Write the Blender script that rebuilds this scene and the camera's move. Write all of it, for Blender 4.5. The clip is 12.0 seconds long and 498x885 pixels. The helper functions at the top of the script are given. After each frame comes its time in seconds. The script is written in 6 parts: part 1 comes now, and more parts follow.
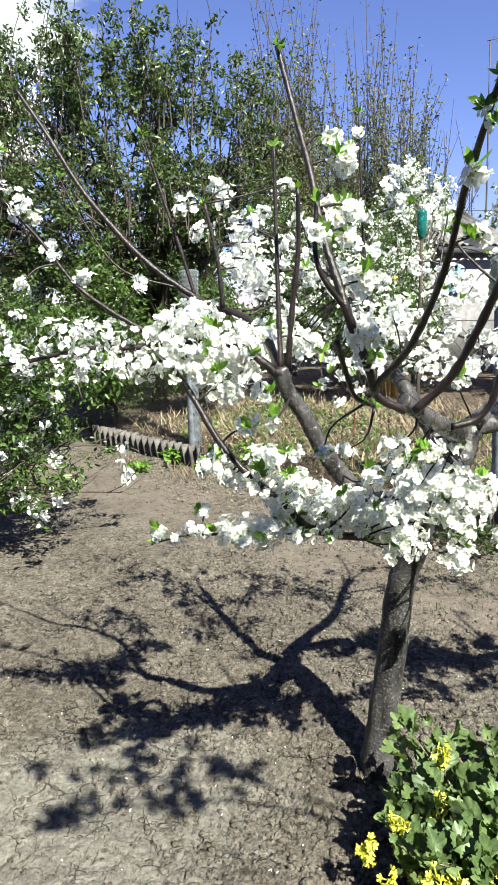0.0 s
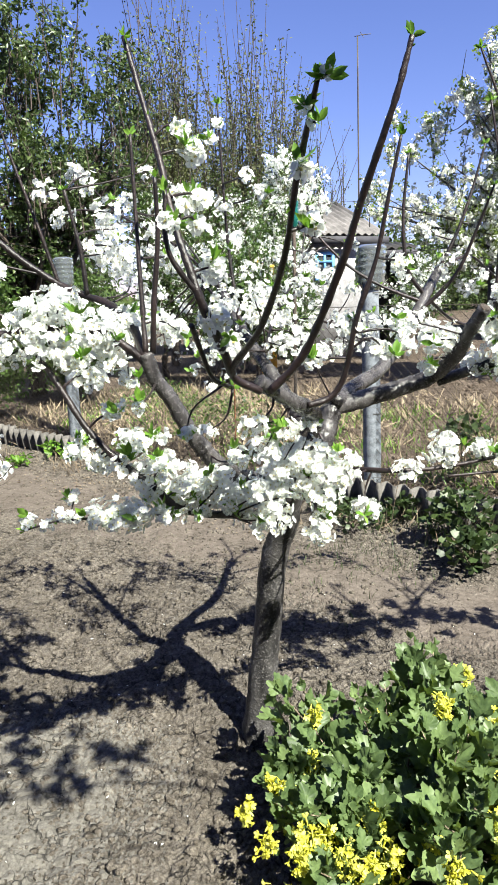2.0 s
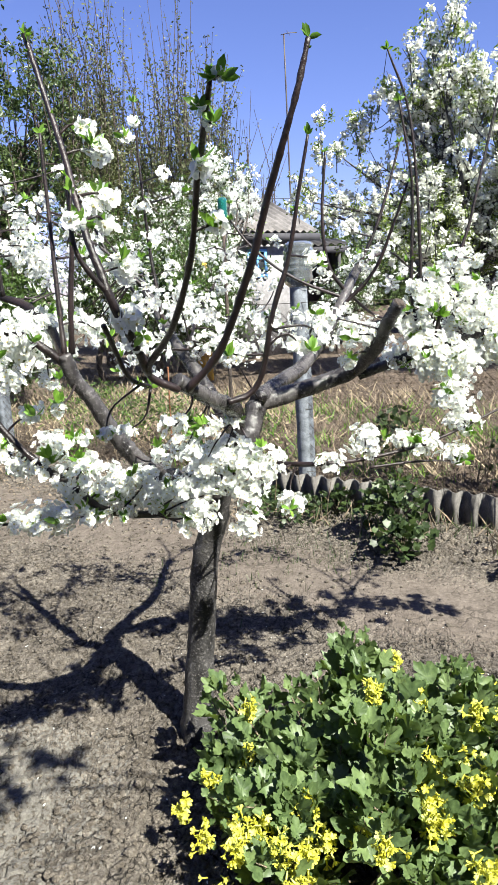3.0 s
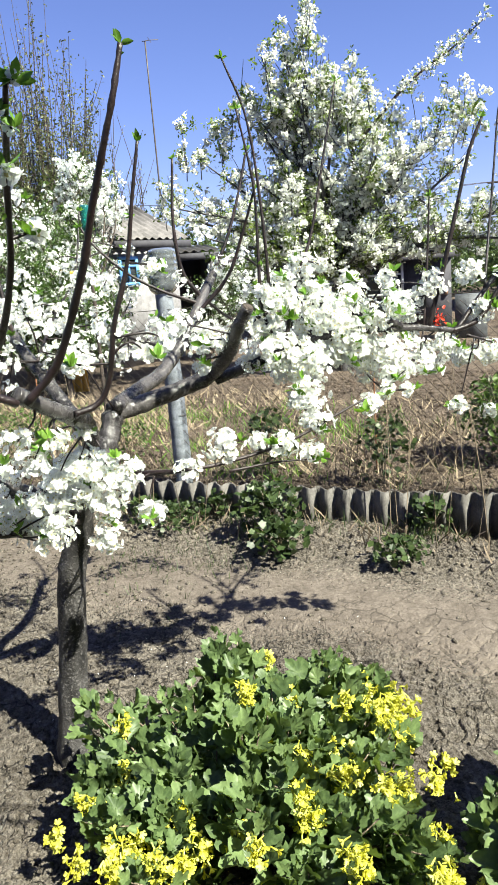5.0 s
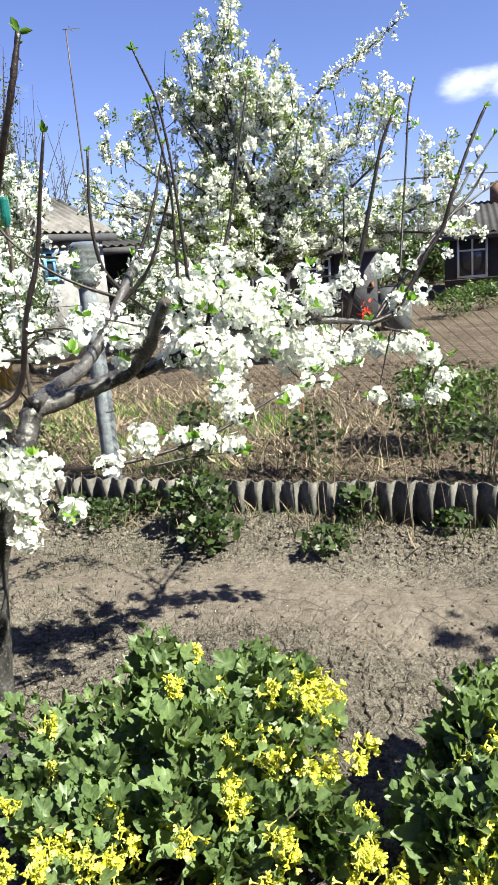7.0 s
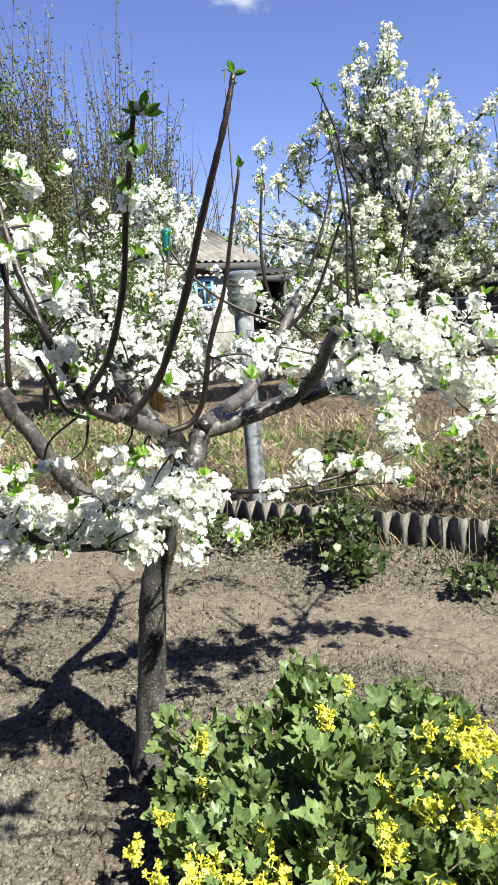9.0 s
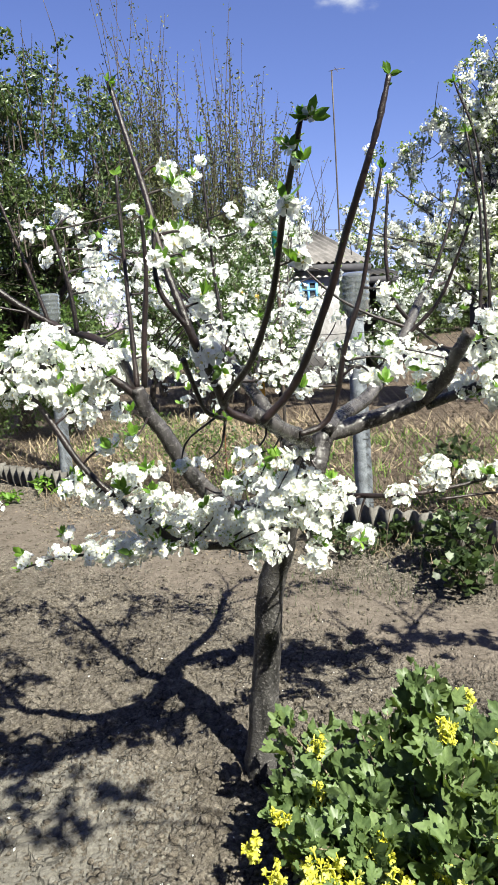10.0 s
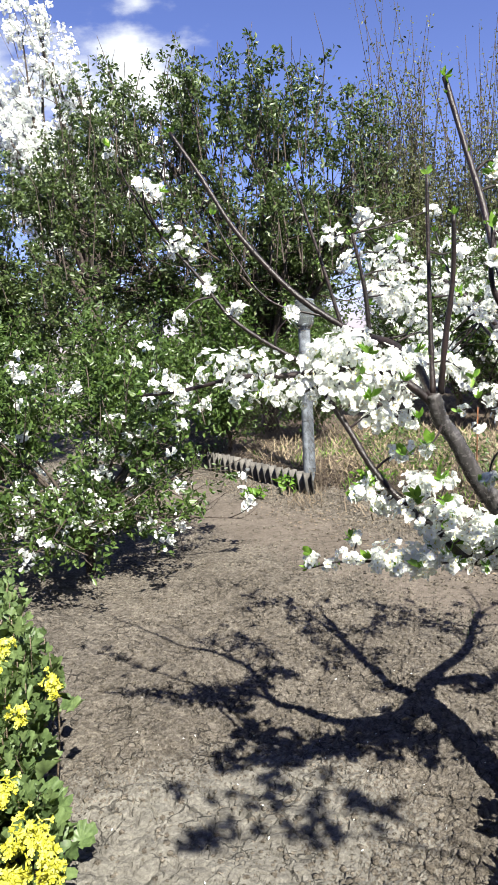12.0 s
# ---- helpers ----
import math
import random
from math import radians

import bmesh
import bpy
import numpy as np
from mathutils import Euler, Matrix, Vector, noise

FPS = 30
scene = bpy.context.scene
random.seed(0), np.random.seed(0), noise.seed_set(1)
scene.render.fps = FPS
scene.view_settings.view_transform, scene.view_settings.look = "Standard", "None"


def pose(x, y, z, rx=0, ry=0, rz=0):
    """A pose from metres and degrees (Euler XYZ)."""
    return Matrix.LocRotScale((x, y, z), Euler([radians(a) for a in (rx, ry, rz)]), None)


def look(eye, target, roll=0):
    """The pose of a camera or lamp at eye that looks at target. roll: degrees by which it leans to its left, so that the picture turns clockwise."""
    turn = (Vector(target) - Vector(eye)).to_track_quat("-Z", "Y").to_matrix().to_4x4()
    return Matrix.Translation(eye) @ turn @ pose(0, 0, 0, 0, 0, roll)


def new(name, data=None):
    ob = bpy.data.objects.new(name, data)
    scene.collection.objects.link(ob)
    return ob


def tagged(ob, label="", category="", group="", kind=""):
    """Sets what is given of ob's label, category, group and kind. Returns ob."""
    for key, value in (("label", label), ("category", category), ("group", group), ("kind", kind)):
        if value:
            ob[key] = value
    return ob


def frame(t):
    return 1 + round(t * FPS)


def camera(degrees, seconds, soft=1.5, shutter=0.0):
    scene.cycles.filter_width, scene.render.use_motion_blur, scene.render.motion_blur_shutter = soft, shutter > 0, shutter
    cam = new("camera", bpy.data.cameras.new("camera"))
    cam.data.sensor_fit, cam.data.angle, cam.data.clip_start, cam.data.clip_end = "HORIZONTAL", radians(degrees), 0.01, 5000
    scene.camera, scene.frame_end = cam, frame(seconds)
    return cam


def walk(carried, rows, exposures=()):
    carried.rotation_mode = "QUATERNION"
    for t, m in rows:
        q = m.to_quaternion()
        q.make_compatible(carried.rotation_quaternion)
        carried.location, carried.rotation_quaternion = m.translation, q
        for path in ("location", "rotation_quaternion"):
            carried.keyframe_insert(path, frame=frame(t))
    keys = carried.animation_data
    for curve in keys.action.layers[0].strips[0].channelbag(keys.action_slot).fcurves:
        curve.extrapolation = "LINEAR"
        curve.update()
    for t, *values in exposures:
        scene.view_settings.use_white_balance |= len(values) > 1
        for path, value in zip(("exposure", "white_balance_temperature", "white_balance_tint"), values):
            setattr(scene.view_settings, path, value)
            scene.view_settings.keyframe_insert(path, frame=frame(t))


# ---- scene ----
cam = camera(39.0, 12.0)
PATH = [
    (0, (0.006, 0.0, 1.628), (0.02, 1.965, 1.252), -2.1),
    (0.5, (0.017, -0.024, 1.627), (0.129, 1.934, 1.234), -1.9),
    (1, (0.027, -0.039, 1.624), (0.209, 1.912, 1.221), -1.8),
    (1.5, (0.043, -0.05, 1.622), (0.294, 1.891, 1.211), -2.1),
    (2, (0.058, -0.065, 1.62), (0.383, 1.863, 1.202), -2.3),
    (2.5, (0.08, -0.075, 1.62), (0.477, 1.838, 1.19), -2.6),
    (3, (0.105, -0.088, 1.619), (0.59, 1.804, 1.187), -3.2),
    (3.2, (0.115, -0.09, 1.617), (0.631, 1.792, 1.182), -3.4),
    (5, (0.191, -0.111, 1.614), (0.977, 1.676, 1.178), -4.5),
    (5.5, (0.209, -0.118, 1.614), (1.071, 1.632, 1.172), -4.5),
    (6, (0.223, -0.136, 1.61), (1.143, 1.582, 1.157), -4.5),
    (6.5, (0.23, -0.145, 1.606), (1.178, 1.555, 1.148), -4.7),
    (6.7, (0.227, -0.143, 1.61), (1.181, 1.552, 1.144), -4.7),
    (8.5, (0.173, -0.115, 1.611), (0.912, 1.701, 1.216), -4.1),
    (9, (0.132, -0.096, 1.619), (0.753, 1.77, 1.255), -4.1),
    (9.5, (0.092, -0.086, 1.626), (0.597, 1.819, 1.284), -4.1),
    (10, (0.047, -0.073, 1.628), (0.408, 1.864, 1.287), -4.1),
    (10.5, (0.006, -0.054, 1.629), (0.215, 1.905, 1.28), -4.0),
    (11, (-0.034, -0.044, 1.631), (0.023, 1.927, 1.298), -3.8),
    (11.5, (-0.081, -0.033, 1.632), (-0.208, 1.939, 1.322), -3.7),
    (12, (-0.121, -0.025, 1.635), (-0.393, 1.935, 1.349), -3.3),
]
walk(cam, [(t, look(eye, target, roll)) for t, eye, target, roll in PATH],
     [(0, 1.83, 6600, -1), (1.5, 1.86, 6550, 1), (3, 1.86, 6450, 4), (5, 1.94, 6700, -1), (6.7, 1.93, 6750, -2), (8.5, 1.93, 6850, 0), (9.5, 1.79, 6800, 0), (10.5, 1.68, 6600, 3), (12, 1.78, 6600, 5)])

# ---- light ----
SUN = Vector((0.47, -0.88, 0.0)).normalized() * math.cos(radians(48)) + Vector((0, 0, math.sin(radians(48))))
world = bpy.data.worlds.new("sky")
scene.world = world
world.use_nodes = True
wn, wl = world.node_tree.nodes, world.node_tree.links
wn.clear()
w_out, w_bg = wn.new("ShaderNodeOutputWorld"), wn.new("ShaderNodeBackground")
w_sky = wn.new("ShaderNodeTexSky")
w_sky.sky_type, w_sky.sun_disc = "NISHITA", False
w_sky.sun_elevation, w_sky.sun_rotation = radians(48), math.atan2(SUN.x, SUN.y)
w_sky.air_density, w_sky.dust_density, w_sky.ozone_density = 1.0, 0.2, 6.0
w_bg.inputs["Strength"].default_value = 0.037
wl.new(w_bg.outputs[0], w_out.inputs[0])
# fair-weather clouds, low over the garden
w_geo = wn.new("ShaderNodeTexCoord")
CLOUDS = ((-0.245, 0.90, 0.338, 0.10, 0.6), (-0.30, 0.888, 0.33, 0.10, 0.58), (-0.19, 0.92, 0.33, 0.07, 0.48), (-0.23, 0.885, 0.405, 0.04, 0.36), (0.72, 0.66, 0.206, 0.05, 0.5), (0.76, 0.62, 0.2, 0.06, 0.5), (0.312, 0.877, 0.37, 0.05, 0.36), (-0.5, 0.8, 0.33, 0.15, 0.6))
w_scale = wn.new("ShaderNodeVectorMath")
w_scale.operation = "MULTIPLY"
w_scale.inputs[1].default_value = (1.0, 1.0, 2.2)
wl.new(w_geo.outputs["Generated"], w_scale.inputs[0])
w_noise = wn.new("ShaderNodeTexNoise")
w_noise.inputs["Scale"].default_value, w_noise.inputs["Detail"].default_value, w_noise.inputs["Roughness"].default_value = 9.0, 7.0, 0.55
wl.new(w_scale.outputs[0], w_noise.inputs["Vector"])
cloud_sum = None
for cx, cy, cz, cr, cs in CLOUDS:
    c_off = wn.new("ShaderNodeVectorMath")
    c_off.operation = "SUBTRACT"
    c_off.inputs[1].default_value = (cx, cy, cz * 2.2)
    wl.new(w_scale.outputs[0], c_off.inputs[0])
    c_len = wn.new("ShaderNodeVectorMath")
    c_len.operation = "LENGTH"
    wl.new(c_off.outputs[0], c_len.inputs[0])
    c_map = wn.new("ShaderNodeMapRange")
    c_map.inputs["From Min"].default_value, c_map.inputs["From Max"].default_value = cr * 1.6, 0.0
    c_map.inputs["To Min"].default_value, c_map.inputs["To Max"].default_value = 0.0, cs
    wl.new(c_len.outputs["Value"], c_map.inputs["Value"])
    if cloud_sum is None:
        cloud_sum = c_map.outputs[0]
    else:
        c_add = wn.new("ShaderNodeMath")
        c_add.operation = "MAXIMUM"
        wl.new(cloud_sum, c_add.inputs[0])
        wl.new(c_map.outputs[0], c_add.inputs[1])
        cloud_sum = c_add.outputs[0]
c_mul = wn.new("ShaderNodeMath")
c_mul.operation = "ADD"
wl.new(cloud_sum, c_mul.inputs[0])
wl.new(w_noise.outputs["Fac"], c_mul.inputs[1])
c_ramp = wn.new("ShaderNodeMapRange")
c_ramp.interpolation_type = "SMOOTHSTEP"
c_ramp.inputs["From Min"].default_value, c_ramp.inputs["From Max"].default_value = 0.66, 0.98
wl.new(c_mul.outputs[0], c_ramp.inputs["Value"])
c_mix = wn.new("ShaderNodeMix")
c_mix.data_type = "RGBA"
wl.new(c_ramp.outputs[0], c_mix.inputs["Factor"])
w_tint = wn.new("ShaderNodeMix")
w_tint.data_type, w_tint.blend_type = "RGBA", "MULTIPLY"
w_tint.inputs["Factor"].default_value = 1.0
w_tint.inputs["B"].default_value = (1.25, 1.01, 1.41, 1)
wl.new(w_sky.outputs[0], w_tint.inputs["A"])
wl.new(w_tint.outputs["Result"], c_mix.inputs["A"])
c_mix.inputs["B"].default_value = (9.5, 9.6, 10.0, 1)
wl.new(c_mix.outputs["Result"], w_bg.inputs["Color"])

sun = new("sun", bpy.data.lights.new("sun", "SUN"))
sun.data.energy, sun.data.angle, sun.data.color = 5.0, radians(0.5), (1.0, 0.955, 0.88)
sun.matrix_basis = look(SUN * 30, (0, 0, 0))

# ---- materials ----


def mat(name, rough=0.7, metal=0.0, spec=0.5):
    m = bpy.data.materials.new(name)
    m.use_nodes = True
    nt = m.node_tree
    b = nt.nodes["Principled BSDF"]
    b.inputs["Roughness"].default_value, b.inputs["Metallic"].default_value = rough, metal
    b.inputs["Specular IOR Level"].default_value = spec
    return m, nt, b


def node(nt, kind, ins=None, **attrs):
    n = nt.nodes.new(kind)
    if "op" in attrs:
        n.operation = attrs.pop("op")
    if "data" in attrs:
        n.data_type = attrs.pop("data")
    if "feature" in attrs:
        n.feature = attrs.pop("feature")
    for key, value in (ins or {}).items():
        if isinstance(value, bpy.types.NodeSocket):
            nt.links.new(value, n.inputs[key])
        else:
            n.inputs[key].default_value = value
    return n


def ramp(nt, fac, stops):
    n = nt.nodes.new("ShaderNodeValToRGB")
    el = n.color_ramp.elements
    while len(el) < len(stops):
        el.new(0.5)
    for e, (p, c) in zip(el, stops):
        e.position, e.color = p, (*c, 1)
    nt.links.new(fac, n.inputs[0])
    return n.outputs[0]


def mixc(nt, fac, a, b, blend="MIX"):
    n = nt.nodes.new("ShaderNodeMix")
    n.data_type, n.blend_type = "RGBA", blend
    for key, value in (("Factor", fac), ("A", a), ("B", b)):
        if isinstance(value, bpy.types.NodeSocket):
            nt.links.new(value, n.inputs[key])
        else:
            n.inputs[key].default_value = (*value, 1) if isinstance(value, tuple) else value
    return n.outputs["Result"]


def coords(nt, scale=(1, 1, 1)):
    g = nt.nodes.new("ShaderNodeNewGeometry")
    m = node(nt, "ShaderNodeMapping", {"Vector": g.outputs["Position"], "Scale": scale})
    return m.outputs[0]


def object_coords(nt, scale=(1, 1, 1)):
    g = nt.nodes.new("ShaderNodeTexCoord")
    m = node(nt, "ShaderNodeMapping", {"Vector": g.outputs["Object"], "Scale": scale})
    return m.outputs[0]


def chance(nt):
    """A random number that differs from piece to piece and from object to object."""
    g, o = nt.nodes.new("ShaderNodeNewGeometry"), nt.nodes.new("ShaderNodeObjectInfo")
    s = node(nt, "ShaderNodeMath", {0: g.outputs["Random Per Island"], 1: o.outputs["Random"]}, op="ADD")
    return node(nt, "ShaderNodeMath", {0: s.outputs[0]}, op="FRACT").outputs[0]


def bump(nt, b, height, strength=0.5, dist=0.01):
    n = node(nt, "ShaderNodeBump", {"Height": height, "Strength": strength, "Distance": dist})
    nt.links.new(n.outputs[0], b.inputs["Normal"])
    return n


def noise_tex(nt, vec, scale, detail=5.0, rough=0.6):
    return node(nt, "ShaderNodeTexNoise", {"Vector": vec, "Scale": scale, "Detail": detail, "Roughness": rough}).outputs["Fac"]


def soil_material(name, dark, light, grain, cracked=1.0, relief=0.035, speckle=1.0):
    m, nt, b = mat(name, 0.95, spec=0.12)
    v = coords(nt)
    big, mid = noise_tex(nt, v, 1.6, 4), noise_tex(nt, v, 13.0, 8, 0.7)
    crumb, fine = noise_tex(nt, v, 42.0, 5, 0.65), noise_tex(nt, v, 120.0, 5, 0.7)
    c = ramp(nt, big, [(0.40, dark), (0.60, light)])
    c = mixc(nt, 0.5, c, ramp(nt, mid, [(0.38, tuple(x * 0.75 for x in dark)), (0.62, tuple(x * 1.2 for x in light))]))
    c = mixc(nt, 0.7 * speckle, c, ramp(nt, crumb, [(0.36, (0.22, 0.20, 0.18)), (0.64, (0.78, 0.77, 0.75))]), "OVERLAY")
    c = mixc(nt, 0.5 * speckle, c, ramp(nt, fine, [(0.38, (0.2, 0.19, 0.17)), (0.62, (0.8, 0.79, 0.77))]), "OVERLAY")
    # shrinkage cracks; the shade down inside them is painted as darker soil colour
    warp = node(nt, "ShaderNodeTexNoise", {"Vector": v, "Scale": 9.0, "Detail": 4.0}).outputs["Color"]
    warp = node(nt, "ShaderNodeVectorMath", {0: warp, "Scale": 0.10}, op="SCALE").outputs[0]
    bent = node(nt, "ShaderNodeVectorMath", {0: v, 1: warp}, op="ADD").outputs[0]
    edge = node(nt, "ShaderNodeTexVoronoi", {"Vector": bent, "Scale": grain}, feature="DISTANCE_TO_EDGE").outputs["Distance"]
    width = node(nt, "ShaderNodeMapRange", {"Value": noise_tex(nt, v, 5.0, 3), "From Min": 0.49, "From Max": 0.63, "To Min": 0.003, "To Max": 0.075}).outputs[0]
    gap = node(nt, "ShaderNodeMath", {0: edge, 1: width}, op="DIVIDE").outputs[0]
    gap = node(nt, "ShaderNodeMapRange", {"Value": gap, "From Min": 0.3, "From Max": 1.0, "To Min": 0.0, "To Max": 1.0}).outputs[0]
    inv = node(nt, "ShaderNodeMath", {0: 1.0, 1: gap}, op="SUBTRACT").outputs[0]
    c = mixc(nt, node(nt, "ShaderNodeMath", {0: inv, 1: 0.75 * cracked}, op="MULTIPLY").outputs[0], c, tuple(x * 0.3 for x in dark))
    nt.links.new(c, b.inputs["Base Color"])
    h = node(nt, "ShaderNodeMath", {0: crumb, 1: 0.55}, op="MULTIPLY").outputs[0]
    h = node(nt, "ShaderNodeMath", {0: h, 1: mid}, op="ADD").outputs[0]
    h = node(nt, "ShaderNodeMath", {0: h, 1: node(nt, "ShaderNodeMath", {0: fine, 1: 0.2}, op="MULTIPLY").outputs[0]}, op="ADD").outputs[0]
    h = node(nt, "ShaderNodeMath", {0: h, 1: node(nt, "ShaderNodeMath", {0: gap, 1: 0.35 * cracked}, op="MULTIPLY").outputs[0]}, op="ADD").outputs[0]
    bump(nt, b, h, 1.0, relief)
    return m


def bark_material(name, dark, light, fleck=0.5, rough=0.6, relief=0.010):
    m, nt, b = mat(name, rough, spec=0.4)
    v = coords(nt)
    tall = coords(nt, (1, 1, 0.35))
    a, s = noise_tex(nt, tall, 14, 6, 0.6), noise_tex(nt, v, 95, 4, 0.65)
    c = ramp(nt, a, [(0.38, dark), (0.62, light)])
    spots = ramp(nt, s, [(0.55, (0, 0, 0)), (0.61, (1, 1, 1))])
    c = mixc(nt, node(nt, "ShaderNodeMath", {0: spots, 1: fleck}, op="MULTIPLY").outputs[0], c, tuple(min(1, x * 3.2) for x in light))
    nt.links.new(c, b.inputs["Base Color"])
    h = node(nt, "ShaderNodeMath", {0: a, 1: s}, op="ADD").outputs[0]
    bump(nt, b, h, 0.9, relief)
    return m


def leaf_material(name, stops, gloss=0.45, through_light=0.35, pale=1.5, tint=(1.0, 1.1, 0.6)):
    m, nt, b = mat(name, gloss, spec=0.35)
    r = chance(nt)
    c = ramp(nt, r, stops)
    n = noise_tex(nt, coords(nt), 60, 3)
    c = mixc(nt, 0.3, c, ramp(nt, n, [(0.4, tuple(x * 0.6 for x in stops[0][1])), (0.7, tuple(min(1, x * 1.3) for x in stops[-1][1]))]))
    nt.links.new(c, b.inputs["Base Color"])
    t = node(nt, "ShaderNodeBsdfTranslucent", {"Color": mixc(nt, 1.0, c, tuple(pale * x for x in tint), "MULTIPLY")})
    x = node(nt, "ShaderNodeMixShader", {0: through_light, 1: b.outputs[0], 2: t.outputs[0]})
    nt.links.new(x.outputs[0], nt.nodes["Material Output"].inputs["Surface"])
    return m


def plain_material(name, color, rough=0.7, metal=0.0, vary=0.25, scale=8.0, relief=0.2, spec=0.4):
    m, nt, b = mat(name, rough, metal, spec)
    v = object_coords(nt)
    a, f = noise_tex(nt, v, scale, 5), noise_tex(nt, v, scale * 9, 4)
    c = ramp(nt, a, [(0.38, tuple(x * (1 - vary) for x in color)), (0.62, tuple(min(1, x * (1 + vary)) for x in color))])
    c = mixc(nt, 0.4, c, ramp(nt, f, [(0.4, tuple(x * (1 - vary) for x in color)), (0.7, tuple(min(1, x * (1 + vary)) for x in color))]))
    nt.links.new(c, b.inputs["Base Color"])
    bump(nt, b, f, relief, 0.004)
    return m


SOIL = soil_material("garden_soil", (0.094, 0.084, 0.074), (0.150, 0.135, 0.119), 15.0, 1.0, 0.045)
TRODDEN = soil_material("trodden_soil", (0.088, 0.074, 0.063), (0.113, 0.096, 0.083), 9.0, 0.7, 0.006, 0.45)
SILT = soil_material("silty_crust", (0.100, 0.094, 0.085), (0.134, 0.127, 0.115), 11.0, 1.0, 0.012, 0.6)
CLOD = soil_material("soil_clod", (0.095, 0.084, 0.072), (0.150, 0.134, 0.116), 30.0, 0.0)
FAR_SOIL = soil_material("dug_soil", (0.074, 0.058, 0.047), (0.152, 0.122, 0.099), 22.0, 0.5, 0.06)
BARK = bark_material("plum_bark", (0.005, 0.005, 0.005), (0.050, 0.047, 0.046), 0.55, 0.42, 0.006)
LIMB_BARK = bark_material("silvery_bark", (0.008, 0.007, 0.007), (0.064, 0.059, 0.059), 0.22, 0.25, 0.004)
SHOOT_BARK = bark_material("shoot_bark", (0.006, 0.004, 0.004), (0.022, 0.014, 0.014), 0.06, 0.42, 0.003)
OLD_BARK = bark_material("old_bark", (0.022, 0.017, 0.014), (0.075, 0.057, 0.046), 0.3, 0.85)
PETAL = leaf_material("white_petal", [(0.0, (0.80, 0.81, 0.79)), (1.0, (0.87, 0.88, 0.85))], 0.6, 0.42, 1.1, (0.98, 1.0, 0.95))
STAMEN = plain_material("stamen", (0.62, 0.55, 0.22), 0.7)
FRESH_LEAF = leaf_material("fresh_leaf", [(0.0, (0.07, 0.15, 0.02)), (0.6, (0.12, 0.24, 0.03)), (1.0, (0.19, 0.31, 0.05))])
CURRANT_LEAF = leaf_material("currant_leaf", [(0.0, (0.050, 0.082, 0.030)), (0.6, (0.092, 0.138, 0.052)), (1.0, (0.15, 0.205, 0.080))], 0.45, 0.3, 1.5, (1.1, 1.1, 0.45))
CURRANT_FLOWER = leaf_material("yellow_petal", [(0.0, (0.50, 0.45, 0.03)), (0.6, (0.68, 0.66, 0.07)), (1.0, (0.78, 0.78, 0.25))], 0.5, 0.35, 1.0)
CURRANT_STEM = bark_material("currant_stem", (0.06, 0.045, 0.032), (0.16, 0.125, 0.085))
TREE_LEAF = leaf_material("tree_leaf", [(0.0, (0.030, 0.046, 0.018)), (0.6, (0.054, 0.084, 0.029)), (1.0, (0.125, 0.165, 0.058))], 0.36, 0.25)
CHERRY_LEAF = leaf_material("cherry_leaf", [(0.0, (0.026, 0.050, 0.012)), (0.6, (0.050, 0.088, 0.022)), (1.0, (0.11, 0.165, 0.042))], 0.38, 0.28)
WEED_LEAF = leaf_material("weed_leaf", [(0.0, (0.018, 0.030, 0.011)), (0.6, (0.034, 0.055, 0.019)), (1.0, (0.072, 0.105, 0.034))], 0.45, 0.25)
DRY_STALK = plain_material("dry_stalk", (0.165, 0.128, 0.090), 0.85)
STRAW = plain_material("bleached_straw", (0.27, 0.215, 0.145), 0.85)
ASBESTOS = plain_material("weathered_cement_sheet", (0.098, 0.091, 0.084), 0.92, vary=0.5, scale=9, relief=0.5)
POST_PAINT = plain_material("weathered_post", (0.155, 0.17, 0.19), 0.8, vary=0.6, scale=14, relief=0.4)
WIRE = plain_material("fence_wire", (0.085, 0.07, 0.06), 0.6, 0.5)
RUST = plain_material("rusty_iron", (0.20, 0.085, 0.04), 0.85, 0.2, vary=0.5)

# ---- building helpers ----
RNG = np.random.default_rng(7)
SLOPE_X, SLOPE_Y = 0.0227, 0.0189
FENCE_A, FENCE_U = np.array((3.32, 2.61)), np.array((0.657, -0.754))
FENCE_N = np.array((0.754, 0.657))  # away from the camera's side
STEP = 0.2


def lie(x, y):
    """Height of the ground: a gentle slope, with the bed behind the fence held up by the edging."""
    xs, ys = np.clip(x, -20, 20), np.clip(y, -20, 20)
    z = SLOPE_X * xs + SLOPE_Y * (ys - 2.5)
    d = (x - FENCE_A[0]) * FENCE_N[0] + (y - FENCE_A[1]) * FENCE_N[1]
    s = (x - FENCE_A[0]) * FENCE_U[0] + (y - FENCE_A[1]) * FENCE_U[1]
    # where the edging is missing the bed runs out in a slope
    bare = np.clip(np.minimum((s + 5.75) / 0.25, (-2.95 - s) / 0.25), 0, 1)
    sharp, soft = np.clip((d - 0.03) / 0.06, 0, 1), np.clip((d + 0.45) / 0.8, 0, 1)
    return z + STEP * (sharp * (1 - bare) + soft * bare)


def on_fence(s, d=0.0):
    p = FENCE_A + FENCE_U * s + FENCE_N * d
    return float(p[0]), float(p[1])


